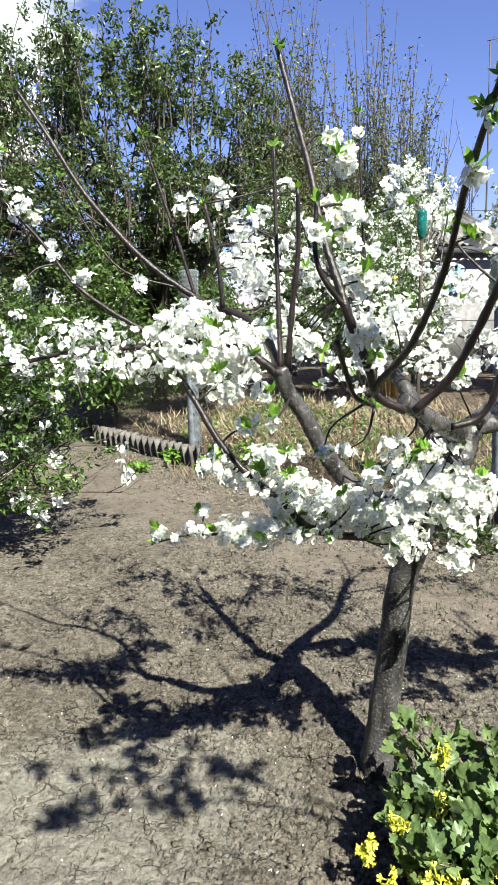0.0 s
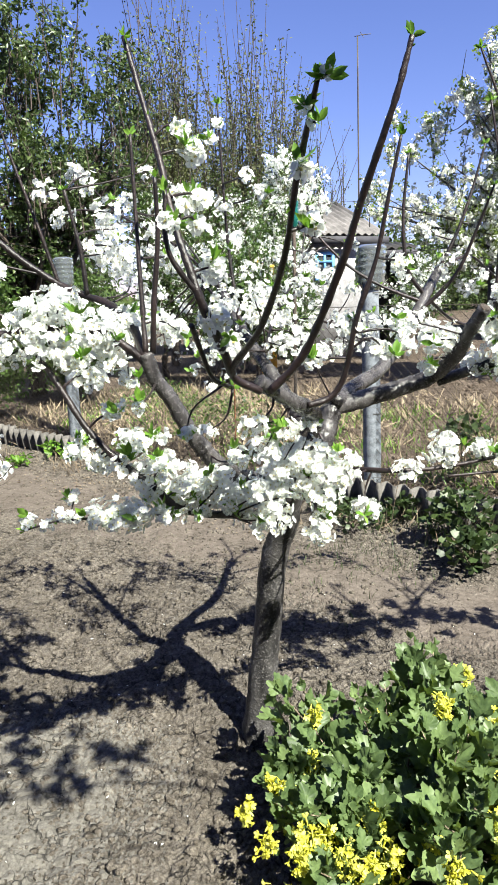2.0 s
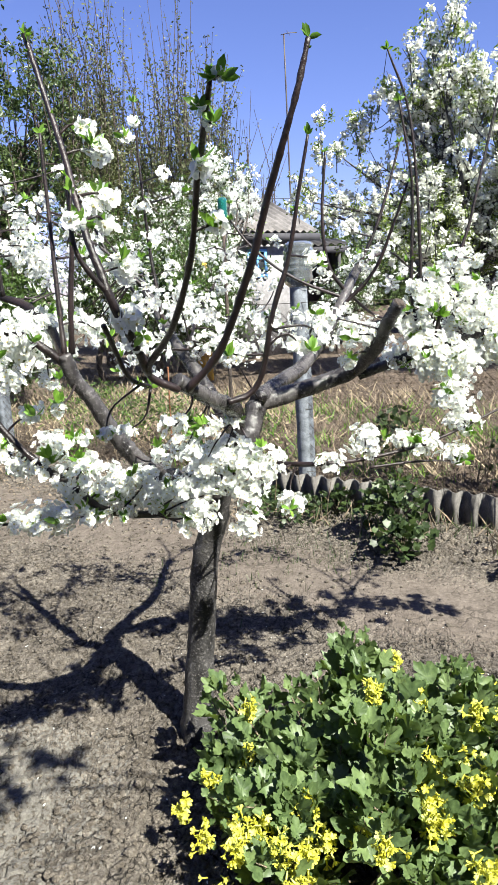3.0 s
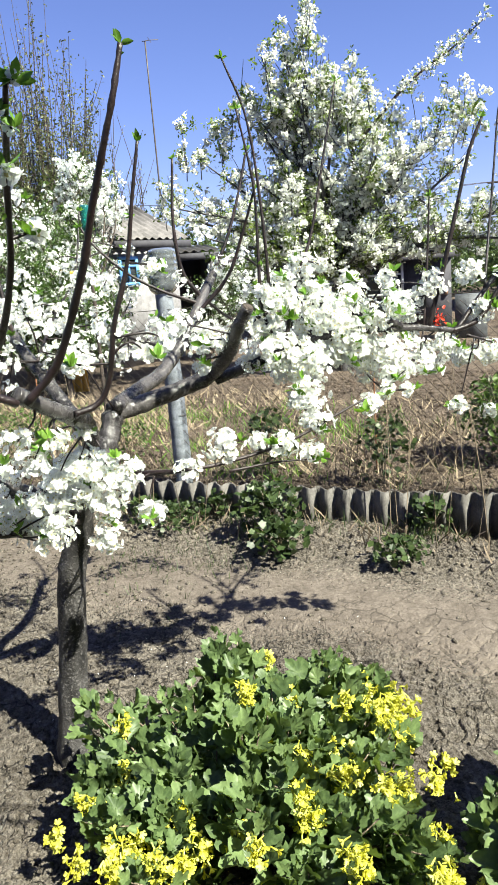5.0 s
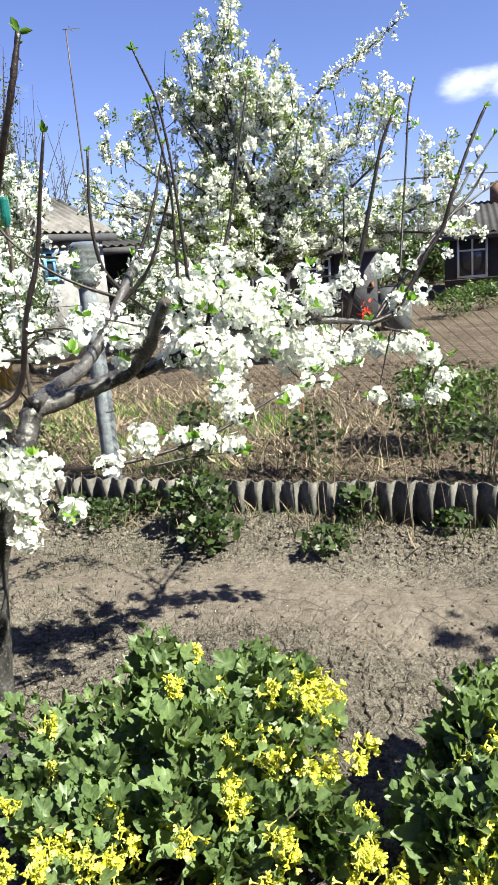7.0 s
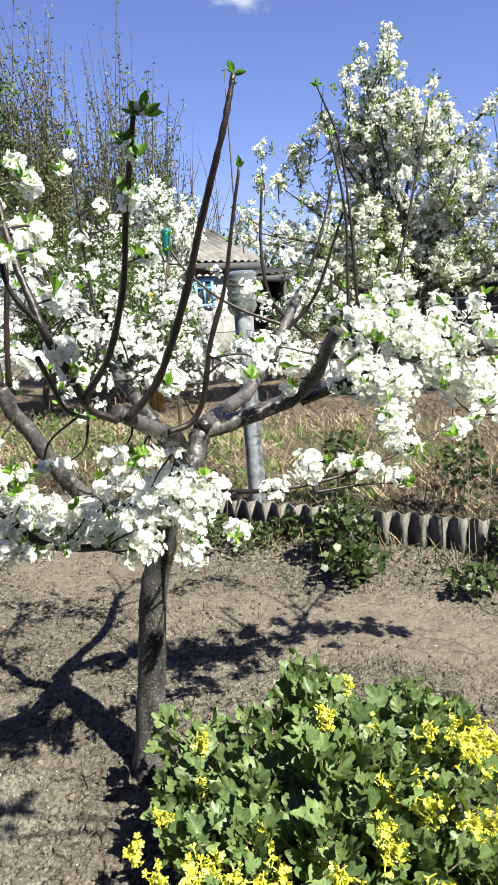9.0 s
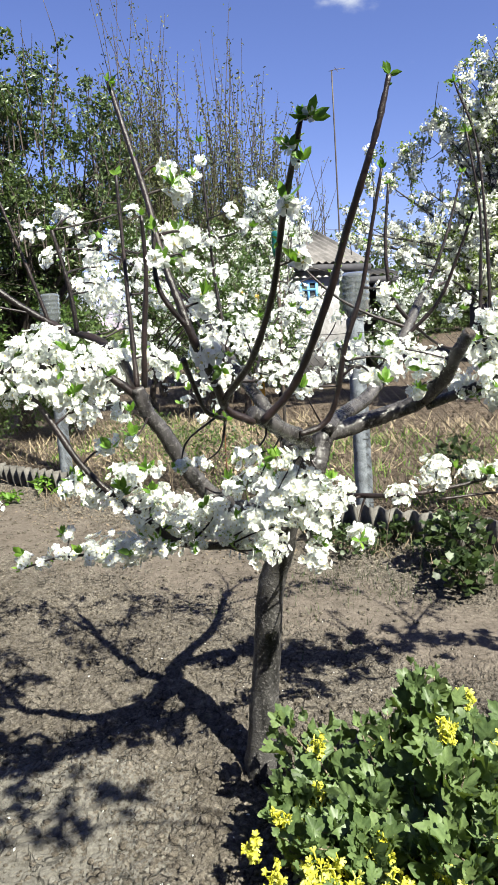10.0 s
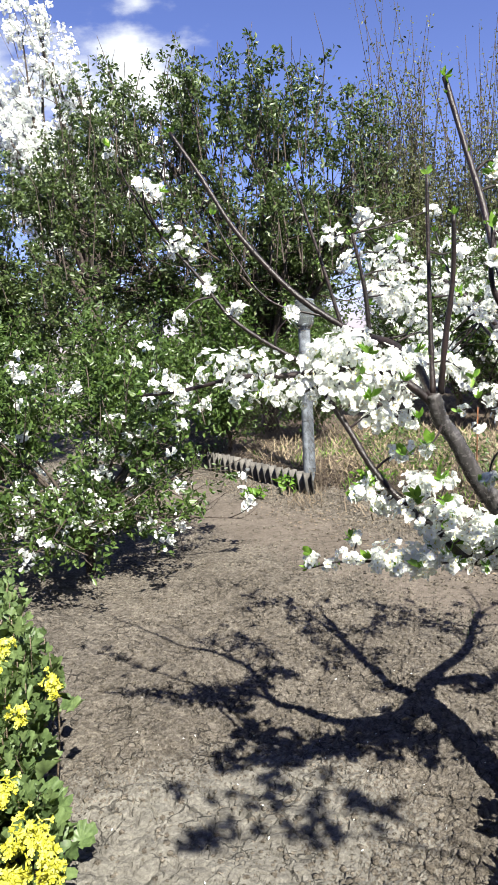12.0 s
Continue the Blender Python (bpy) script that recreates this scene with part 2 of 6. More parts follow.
def mesh_fast(name, V, F, smooth=False):
    V, F = np.asarray(V, np.float32), np.asarray(F, np.int32)
    me = bpy.data.meshes.new(name)
    me.vertices.add(len(V))
    me.vertices.foreach_set("co", V.ravel())
    me.loops.add(F.size)
    me.loops.foreach_set("vertex_index", F.ravel())
    me.polygons.add(len(F))
    me.polygons.foreach_set("loop_start", np.arange(0, F.size, F.shape[1], dtype=np.int32))
    if smooth:
        me.polygons.foreach_set("use_smooth", np.ones(len(F), bool))
    me.update(calc_edges=True)
    return me


def tri(F):
    F = np.asarray(F)
    return F if F.shape[1] == 3 else np.concatenate([F[:, [0, 1, 2]], F[:, [0, 2, 3]]])


def join(pieces):
    V, F, n = [], [], 0
    for v, f in pieces:
        V.append(np.asarray(v, float))
        F.append(tri(f) + n)
        n += len(v)
    return np.concatenate(V), np.concatenate(F)


def world_of(ob):
    m = ob.matrix_basis.copy()
    return world_of(ob.parent) @ ob.matrix_parent_inverse @ m if ob.parent else m


def thing(name, label, category, at=(0, 0, 0), group="", kind=""):
    ob = new(name)
    ob.empty_display_size = 0.1
    ob.location = at
    return tagged(ob, label, category, group, kind)


def part(name, geo, material, parent, label="", smooth=False):
    """One mesh object under a thing or a part; geo is a mesh, or vertices and faces in world places."""
    me = geo if isinstance(geo, bpy.types.Mesh) else mesh_fast(name, geo[0], geo[1], smooth)
    if material and not me.materials:
        me.materials.append(material)
    ob = new(name, me)
    if parent:
        ob.parent = parent
        ob.matrix_parent_inverse = world_of(parent).inverted()
    return tagged(ob, label)


def solo(name, geo, material, label, category, group="", kind="", smooth=False):
    return tagged(part(name, geo, material, None, smooth=smooth), label, category, group, kind)


def spline(points, n):
    """Catmull-Rom through the points."""
    P = np.asarray(points, float)
    Q = np.vstack([2 * P[0] - P[1], P, 2 * P[-1] - P[-2]])
    t = np.linspace(0, len(P) - 1 - 1e-6, n)
    i, u = t.astype(int), (t % 1)[:, None]
    a, b, c, d = Q[i], Q[i + 1], Q[i + 2], Q[i + 3]
    return 0.5 * (2 * b + (c - a) * u + (2 * a - 5 * b + 4 * c - d) * u**2 + (3 * b - a - 3 * c + d) * u**3)


def tube(points, r0, r1, seg=8, steps=None, rough=0.0, knots=0.0, cap=True):
    P = spline(points, steps or max(3, 4 * len(points)))
    n = len(P)
    T = np.gradient(P, axis=0)
    T /= np.linalg.norm(T, axis=1)[:, None] + 1e-9
    up = np.array((0.31, 0.87, 0.38))
    A = np.cross(T, up)
    A /= np.linalg.norm(A, axis=1)[:, None] + 1e-9
    B = np.cross(T, A)
    ang = np.linspace(0, 2 * np.pi, seg, endpoint=False)
    r = np.linspace(r0, r1, n)[:, None] * np.ones((1, seg))
    if rough:
        r *= 1 + rough * RNG.normal(size=(n, seg)) + rough * RNG.normal(size=(n, 1))
    if knots:
        r *= 1 + knots * np.clip(RNG.normal(size=(n, 1)) - 1.0, 0, 1)
    V = P[:, None] + r[..., None] * (np.cos(ang)[None, :, None] * A[:, None] + np.sin(ang)[None, :, None] * B[:, None])
    V = V.reshape(-1, 3)
    i, j = np.meshgrid(np.arange(n - 1), np.arange(seg), indexing="ij")
    F = np.stack([i * seg + j, i * seg + (j + 1) % seg, (i + 1) * seg + (j + 1) % seg, (i + 1) * seg + j], -1).reshape(-1, 4)
    F = tri(F)
    if cap:
        k = len(V)
        V = np.vstack([V, P[0], P[-1]])
        j = np.arange(seg)
        F = np.vstack([F, np.stack([(j + 1) % seg, j, np.full(seg, k)], 1), np.stack([(n - 1) * seg + j, (n - 1) * seg + (j + 1) % seg, np.full(seg, k + 1)], 1)])
    return V, F


def turns(normals, spin):
    """Rotation matrices that take z to the normals, with a spin round them."""
    n = normals / (np.linalg.norm(normals, axis=1)[:, None] + 1e-9)
    ref = np.where(np.abs(n[:, 2:3]) > 0.9, np.array([[1.0, 0, 0]]), np.array([[0, 0, 1.0]]))
    a = np.cross(ref, n)
    a /= np.linalg.norm(a, axis=1)[:, None] + 1e-9
    b = np.cross(n, a)
    c, s = np.cos(spin)[:, None], np.sin(spin)[:, None]
    return np.stack([a * c + b * s, b * c - a * s, n], 2)


def scatter(template, where, mats, sizes):
    """Copies of a small template (vertices, triangles), joined."""
    tv, tf = np.asarray(template[0], float), np.asarray(template[1])
    V = np.einsum("nij,kj->nki", mats, tv) * np.asarray(sizes)[:, None, None] + np.asarray(where)[:, None]
    F = tf[None] + (np.arange(len(where)) * len(tv))[:, None, None]
    return V.reshape(-1, 3), F.reshape(-1, tf.shape[1])


def around(n, up=0.5):
    d = RNG.normal(size=(n, 3))
    d /= np.linalg.norm(d, axis=1)[:, None]
    d[:, 2] += up
    return d / np.linalg.norm(d, axis=1)[:, None]


def outline_leaf(angles_radii, cup=0.12, stalk=0.3):
    """A fan leaf from its outline: lies in xy, base at the origin, tip towards +x."""
    V = [(0.35, 0, 0.0)]
    for a, r in angles_radii:
        x, y = 0.35 + r * math.cos(radians(a)), r * math.sin(radians(a))
        V.append((x, y, cup * (r * r) * (0.6 if abs(a) < 20 else 1.0)))
    n = len(angles_radii)
    F = [(0, k, k + 1) for k in range(1, n)] + [(0, n, 1)]
    return np.array(V), np.array(F)


CURRANT_SHAPE = outline_leaf([(-178, 0.36), (-140, 0.24), (-108, 0.33), (-84, 0.44), (-72, 0.53), (-64, 0.52), (-54, 0.61), (-45, 0.60), (-37, 0.60), (-28, 0.47), (-21, 0.56), (-14, 0.64), (-8, 0.66), (0, 0.72), (8, 0.66), (14, 0.64), (21, 0.56), (28, 0.47), (37, 0.60), (45, 0.60), (54, 0.61), (64, 0.52), (72, 0.53), (84, 0.44), (108, 0.33), (140, 0.24), (178, 0.36)], 0.10)
OVAL_SHAPE = (np.array([(0, 0, 0), (0.3, 0.2, 0.06), (0.65, 0.2, 0.05), (1, 0, -0.06), (0.65, -0.2, 0.05), (0.3, -0.2, 0.06), (0.5, 0, -0.02)]),
              np.array([(0, 6, 1), (1, 6, 2), (2, 6, 3), (3, 6, 4), (4, 6, 5), (5, 6, 0)]))
SMALL_SHAPE = (np.array([(0, 0, 0), (0.5, 0.24, 0.08), (1, 0, -0.03), (0.5, -0.24, 0.08)]), np.array([(0, 2, 1), (0, 3, 2)]))


def flower_shape(petals=5, cup=0.28):
    """Five rounded, spoon-shaped petals that just overlap."""
    V, F = [(0, 0, 0)], []
    for k in range(petals):
        a = 2 * math.pi * k / petals
        for da, r, z in ((-0.50, 0.48, 0.30), (-0.60, 0.78, 0.72), (-0.30, 1.0, 0.95), (0.30, 1.0, 1.05), (0.60, 0.78, 0.85), (0.50, 0.48, 0.36), (0, 0.68, 0.30)):
            V.append((r * math.cos(a + da), r * math.sin(a + da), cup * z))
        o = 1 + 7 * k
        F += [(0, o, o + 6), (o, o + 1, o + 6), (o + 1, o + 2, o + 6), (o + 2, o + 3, o + 6), (o + 3, o + 4, o + 6), (o + 4, o + 5, o + 6), (o + 5, 0, o + 6)]
    return np.array(V, float), np.array(F)


FLOWER = flower_shape()
FAR_FLOWER = (np.array([(0, 0, 0)] + [(r * math.cos(1.2566 * k + a), r * math.sin(1.2566 * k + a), z) for k in range(5) for a, r, z in ((-0.48, 0.7, 0.14), (0.0, 1.0, 0.24), (0.48, 0.7, 0.14))]), np.array([f for k in range(5) for f in ((0, 1 + 3 * k, 2 + 3 * k), (0, 2 + 3 * k, 3 + 3 * k))]))
TINY_FLOWER = (np.array([(0.86 * math.cos(1.2566 * k), 0.86 * math.sin(1.2566 * k), 0.16 + 0.06 * (k % 2)) for k in range(5)]), np.array([(0, 1, 2), (0, 2, 3), (0, 3, 4)]))
EYE_SHAPE = (np.array([(0.24, 0, 0.16), (0, 0.24, 0.16), (-0.24, 0, 0.16), (0, -0.24, 0.16), (0, 0, 0.34)]), np.array([(0, 1, 4), (1, 2, 4), (2, 3, 4), (3, 0, 4)]))
TRUMPET = (np.array([(math.cos(k * 2.094) * 0.06, math.sin(k * 2.094) * 0.06, 0) for k in range(3)] + [(math.cos(k * 2.094) * 0.11, math.sin(k * 2.094) * 0.11, 0.6) for k in range(3)]
                    + [(math.cos(k * 1.2566 + a) * r, math.sin(k * 1.2566 + a) * r, z) for k in range(5) for a, r, z in ((-0.6, 0.18, 0.74), (-0.42, 0.34, 0.94), (0.0, 0.42, 0.95), (0.42, 0.34, 0.94), (0.6, 0.18, 0.74))] + [(0, 0, 0.58)]),
           np.array([(0, 1, 4), (0, 4, 3), (1, 2, 5), (1, 5, 4), (2, 0, 3), (2, 3, 5)] + [f for k in range(5) for o in (6 + 5 * k,) for f in ((31, o, o + 1), (31, o + 1, o + 2), (31, o + 2, o + 3), (31, o + 3, o + 4))]))


def two_mats(name, a, mat_a, b, mat_b):
    """One mesh of two joined pieces in two materials."""
    V, F = join([a, b])
    me = mesh_fast(name, V, F)
    me.materials.append(mat_a)
    me.materials.append(mat_b)
    idx = np.zeros(len(F), np.int32)
    idx[len(tri(a[1])):] = 1
    me.polygons.foreach_set("material_index", idx)
    return me


# ---- ground ----
def plates(X, Y, cell, seed):
    """Irregular lumps: a height for each lump and the distance to the gap round it."""
    r = np.random.default_rng(seed)
    gx, gy = np.floor(X / cell).astype(int), np.floor(Y / cell).astype(int)
    ox, oy = gx.min() - 2, gy.min() - 2
    jit = r.random((gx.max() - ox + 3, gy.max() - oy + 3, 3))
    d1, d2, h = np.full(X.shape, 9.0), np.full(X.shape, 9.0), np.zeros(X.shape)
    for i in (-1, 0, 1):
        for j in (-1, 0, 1):
            q = jit[gx - ox + i, gy - oy + j]
            d = np.hypot((gx + i + q[..., 0]) * cell - X, (gy + j + q[..., 1]) * cell - Y)
            near = d < d1
            d2 = np.where(near, d1, np.minimum(d2, d))
            h = np.where(near, q[..., 2], h)
            d1 = np.where(near, d, d1)
    return h, d2 - d1


SURFACE = []


def ground(x, y):
    """Height of the finished ground sheet."""
    xs, ys, Z = SURFACE
    i, j = np.clip(np.searchsorted(xs, x), 1, len(xs) - 1), np.clip(np.searchsorted(ys, y), 1, len(ys) - 1)
    u, v = np.clip((x - xs[i - 1]) / (xs[i] - xs[i - 1]), 0, 1), np.clip((y - ys[j - 1]) / (ys[j] - ys[j - 1]), 0, 1)
    return (Z[i - 1, j - 1] * (1 - u) + Z[i, j - 1] * u) * (1 - v) + (Z[i - 1, j] * (1 - u) + Z[i, j] * u) * v


def ground_sheet():
    """One sheet: fine near the camera, coarse towards the horizon."""
    xs = np.concatenate([[-900, -300, -120, -60, -30, -16, -10, -7, -5], np.arange(-3.2, -1.5, 0.04), np.arange(-1.5, -1.25, 0.0125), np.arange(-1.25, 1.9, 0.0075), np.arange(1.9, 3.0, 0.0125), np.arange(3.0, 5.5, 0.04), [6, 7, 9, 12, 16, 30, 60, 120, 300, 900]])
    ys = np.concatenate([[-900, -300, -100, -30, -12, -5, -2, 0, 0.6, 0.9], np.arange(1.1, 1.6, 0.04), np.arange(1.6, 3.2, 0.0078), np.arange(3.2, 4.4, 0.014), np.arange(4.4, 9.01, 0.05), [10, 11.5, 13, 16, 22, 30, 60, 120, 300, 900]])
    X, Y = np.meshgrid(xs, ys, indexing="ij")
    Z = lie(X, Y)
    near = np.clip(1.2 - np.hypot(X - 0.5, Y - 3) / 8, 0, 1)
    rough = np.zeros_like(Z)
    for sc, am in ((1.6, 0.026), (4.0, 0.015), (11.0, 0.008), (26.0, 0.005)):
        ph = RNG.uniform(0, 6.28, (6, 3))
        dirs = RNG.normal(size=(6, 2)) * sc
        w = sum(np.sin(X * d[0] + Y * d[1] + p[0] + 1.7 * np.sin(X * d[1] * 0.6 - Y * d[0] * 0.7 + p[1])) for d, p in zip(dirs, ph))
        rough += am * w / 2.4
    # the trodden path runs along the fence, smooth and pale
    d = (X - FENCE_A[0]) * FENCE_N[0] + (Y - FENCE_A[1]) * FENCE_N[1]
    path = np.exp(-((d + 1.0) / 0.40) ** 2)
    dug = np.exp(-(((X - 0.65) / 0.55) ** 2 + ((Y - 2.0) / 0.38) ** 2)) + 0.7 * np.exp(-(((d + 0.28) / 0.25) ** 2)) + 0.8 * (d > 0.1)
    rough *= 1 - 0.8 * path
    flat = np.exp(-(((X + 0.75) / 0.75) ** 4 + ((Y - 2.0) / 0.55) ** 4))
    fine = (np.abs(X - 0.75) < 2.3) & (np.abs(Y - 3.0) < 1.5)
    Xb, Yb = np.clip(X, -4, 6), np.clip(Y, 1, 9.5)
    wx, wy = Xb + 0.02 * np.sin(Yb * 31 + 3 * np.sin(Xb * 17)), Yb + 0.02 * np.sin(Xb * 27 + 2 * np.sin(Yb * 19))
    h, e = plates(wx, wy, 0.055, 5)
    lump = np.clip(e / 0.020, 0, 1) ** 0.55
    h2, e2 = plates(wx + 7.3, wy + 2.1, 0.024, 6)
    lump2 = np.clip(e2 / 0.009, 0, 1) ** 0.6
    dug = np.clip(dug, 0, 1)
    # flat plates parted by short shrinkage cracks; rounder lumps where it was dug
    wide, f = plates(wx * 0.93 + 3.1, wy * 1.07, 0.075, 8)
    patchy = np.clip(0.5 + 1.3 * np.sin(X * 9 + 2 * np.sin(Y * 7)) * np.sin(Y * 11 + 2 * np.sin(X * 8)), 0, 1)
    crack = -np.clip(1 - f / 0.013, 0, 1) * 0.022 * patchy * (1 - dug) - np.clip(1 - e / 0.010, 0, 1) * 0.013 * (1 - patchy) * (1 - dug)
    rough += fine * (crack * (1 - 0.9 * path) + dug * (lump * (0.019 + 0.016 * h) - 0.021) + (lump2 * (0.002 + 0.008 * h2 * dug)) * (0.5 + 0.9 * dug) * (1 - 0.9 * path) + wide * 0.003 * (1 - path))
    rough += RNG.normal(size=Z.shape) * (1 - 0.7 * flat) * (0.0009 + 0.001 * dug) * (1 - 0.85 * path)
    Z = Z + rough * near
    SURFACE.extend((xs, ys, Z))
    n, m = X.shape
    V = np.stack([X, Y, Z], -1).reshape(-1, 3)
    i, j = np.meshgrid(np.arange(n - 1), np.arange(m - 1), indexing="ij")
    F = np.stack([i * m + j, (i + 1) * m + j, (i + 1) * m + j + 1, i * m + j + 1], -1).reshape(-1, 4)
    me = mesh_fast("ground", V, F, True)
    me.polygons.foreach_set("use_smooth", ~(fine[:-1, :-1].ravel()))
    me.materials.append(SOIL)
    me.materials.append(FAR_SOIL)
    me.materials.append(TRODDEN)
    worn = (np.exp(-(((d + 1.05 + 0.12 * np.sin(X * 2.3 + Y) + 0.06 * np.sin(X * 7 - 3 * Y)) / 0.42) ** 4)) * ((X < 5.4) & (X > -3.1) & (Y > 1.15) & (Y < 8.9)))[:-1, :-1]
    me.materials.append(SILT)
    silt = np.exp(-(((X + 0.75 + 0.1 * np.sin(Y * 5)) / 0.75) ** 4 + ((Y - 2.0 + 0.1 * np.sin(X * 4)) / 0.55) ** 4))[:-1, :-1]
    kind = np.where(d[:-1, :-1] > 0.03, 1, np.where(worn > RNG.uniform(0.05, 0.95, worn.shape), 2, np.where(silt > RNG.uniform(0.1, 0.9, silt.shape), 3, 0)))
    me.polygons.foreach_set("material_index", kind.ravel().astype(np.int32))
    return me


solo("ground", ground_sheet(), None, "dry tan garden soil, dug, cracked and trodden", "ground", kind="structure")


# ---- the plum tree's plan: its boughs (radii at foot and tip, then the bends) and its heads of blossom ----
BOUGHS, BLOSSOM = [], {}


def bough(name, foot, tip, *bends):
    BOUGHS.append((name, foot, tip, bends))


def spray(group, *heads):
    """Heads of blossom: centre and radius."""
    BLOSSOM.setdefault(group, []).extend(heads)


bough("trunk", 0.060, 0.038, (0.445, 2.29, -0.16), (0.45, 2.29, -0.03), (0.47, 2.29, 0.19), (0.49, 2.28, 0.37), (0.52, 2.25, 0.68), (0.56, 2.20, 0.85), (0.57, 2.13, 1.01), (0.58, 2.04, 1.12))
bough("near_limb", 0.026, 0.017, (0.58, 2.07, 1.09), (0.58, 1.92, 1.20), (0.54, 1.74, 1.29), (0.49, 1.64, 1.33), (0.44, 1.58, 1.36), (0.38, 1.52, 1.40), (0.35, 1.50, 1.42))
bough("far_limb", 0.037, 0.019, (0.63, 2.04, 1.12), (0.67, 2.06, 1.19), (0.70, 2.08, 1.25), (0.77, 2.10, 1.26), (0.93, 2.12, 1.29), (1.03, 2.08, 1.33), (1.05, 1.95, 1.41), (1.05, 1.87, 1.48), (1.07, 1.82, 1.55))
bough("upper_limb", 0.027, 0.018, (0.69, 2.05, 1.27), (0.82, 2.20, 1.30), (0.93, 2.30, 1.33), (1.03, 2.38, 1.40), (1.10, 2.42, 1.48), (1.19, 2.50, 1.58), (1.29, 2.60, 1.68))
bough("back_limb", 0.026, 0.016, (0.62, 2.06, 1.16), (0.57, 2.12, 1.26), (0.52, 2.24, 1.37), (0.48, 2.38, 1.46), (0.45, 2.52, 1.56), (0.42, 2.66, 1.66))
bough("rear_f", 0.007, 0.003, (0.46, 2.47, 1.53), (0.36, 2.60, 1.66), (0.28, 2.70, 1.84), (0.24, 2.76, 2.00))
bough("rear_g", 0.006, 0.003, (0.42, 2.64, 1.65), (0.38, 2.82, 1.74), (0.30, 2.95, 1.88))
bough("cut_limb", 0.03, 0.019, (0.57, 2.17, 0.93), (0.49, 2.06, 1.00), (0.40, 1.98, 1.06), (0.31, 1.92, 1.12), (0.26, 1.90, 1.18), (0.22, 1.89, 1.24), (0.17, 1.88, 1.34), (0.13, 1.87, 1.40), (0.11, 1.86, 1.47))
bough("left_limb", 0.0145, 0.0055, (0.11, 1.86, 1.46), (0.08, 1.95, 1.54), (0.02, 2.03, 1.60), (-0.05, 2.08, 1.63), (-0.13, 2.12, 1.67), (-0.27, 2.14, 1.78), (-0.43, 2.16, 1.97), (-0.53, 2.18, 2.14), (-0.62, 2.20, 2.28))
bough("shoot_a", 0.0095, 0.005, (0.37, 1.47, 1.40), (0.44, 1.42, 1.49), (0.49, 1.32, 1.66), (0.51, 1.26, 1.77), (0.53, 1.20, 1.87), (0.55, 1.17, 1.95), (0.57, 1.16, 2.03))
bough("shoot_d", 0.0095, 0.0035, (0.49, 1.60, 1.34), (0.55, 1.60, 1.36), (0.58, 1.58, 1.42), (0.60, 1.55, 1.55), (0.64, 1.53, 1.68), (0.66, 1.50, 1.82), (0.68, 1.48, 1.94))
bough("shoot_b", 0.0085, 0.004, (0.35, 1.48, 1.40), (0.28, 1.44, 1.45), (0.32, 1.30, 1.55), (0.34, 1.17, 1.67), (0.34, 1.07, 1.78), (0.34, 0.99, 1.85), (0.34, 0.93, 1.90))
bough("shoot_c", 0.0105, 0.005, (0.28, 1.44, 1.45), (0.25, 1.38, 1.52), (0.21, 1.32, 1.60), (0.19, 1.33, 1.67), (0.17, 1.36, 1.75), (0.15, 1.42, 1.89), (0.13, 1.46, 1.99), (0.10, 1.50, 2.13))
bough("twig_c2", 0.006, 0.004, (0.21, 1.32, 1.61), (0.15, 1.30, 1.70), (0.15, 1.30, 1.81))
bough("twig_u1", 0.009, 0.005, (0.13, 1.86, 1.47), (0.14, 1.84, 1.60), (0.16, 1.82, 1.77), (0.16, 1.80, 1.91))
bough("twig_u2", 0.008, 0.004, (0.11, 1.86, 1.47), (0.11, 1.88, 1.60), (0.11, 1.90, 1.83), (0.11, 1.90, 2.03))
bough("twig_f1", 0.008, 0.003, (0.46, 2.42, 1.51), (0.44, 2.45, 1.74), (0.43, 2.45, 1.92), (0.42, 2.45, 2.24))
bough("twig_l1", 0.0075, 0.005, (-0.04, 2.07, 1.63), (-0.05, 2.07, 1.76), (-0.08, 2.07, 1.92))
bough("twig_l2", 0.006, 0.003, (-0.12, 2.12, 1.66), (-0.16, 2.12, 1.81), (-0.21, 2.12, 1.98), (-0.25, 2.12, 2.12))
bough("twig_l3", 0.004, 0.002, (-0.16, 2.13, 1.69), (-0.33, 2.10, 1.75), (-0.43, 2.10, 1.89), (-0.49, 2.10, 2.01))
bough("low_branch", 0.012, 0.004, (0.56, 2.15, 0.90), (0.33, 1.90, 0.98), (0.17, 1.75, 1.06), (0.10, 1.72, 1.14), (0.03, 1.72, 1.20), (-0.05, 1.74, 1.29), (-0.12, 1.78, 1.41), (-0.18, 1.84, 1.50), (-0.22, 1.88, 1.56), (-0.33, 1.90, 1.63), (-0.43, 1.92, 1.71), (-0.50, 1.92, 1.81), (-0.60, 1.92, 1.93))
bough("low_tip", 0.006, 0.002, (0.18, 1.75, 1.05), (0.07, 1.72, 1.06), (-0.05, 1.70, 1.07), (-0.15, 1.70, 1.07), (-0.23, 1.71, 1.05))
bough("right_branch", 0.009, 0.003, (0.55, 2.10, 1.04), (0.67, 1.95, 1.08), (0.80, 1.80, 1.10), (0.96, 1.80, 1.10), (1.17, 1.80, 1.13), (1.41, 1.80, 1.21), (1.54, 1.80, 1.24))
bough("right_twig", 0.005, 0.002, (0.96, 1.80, 1.07), (1.13, 1.80, 1.07), (1.31, 1.80, 1.05))
bough("east_limb", 0.018, 0.010, (1.06, 2.10, 1.31), (1.13, 2.05, 1.34), (1.23, 1.95, 1.39), (1.35, 1.90, 1.43), (1.50, 1.88, 1.44), (1.68, 1.88, 1.43), (1.78, 1.88, 1.42), (1.90, 1.88, 1.40))
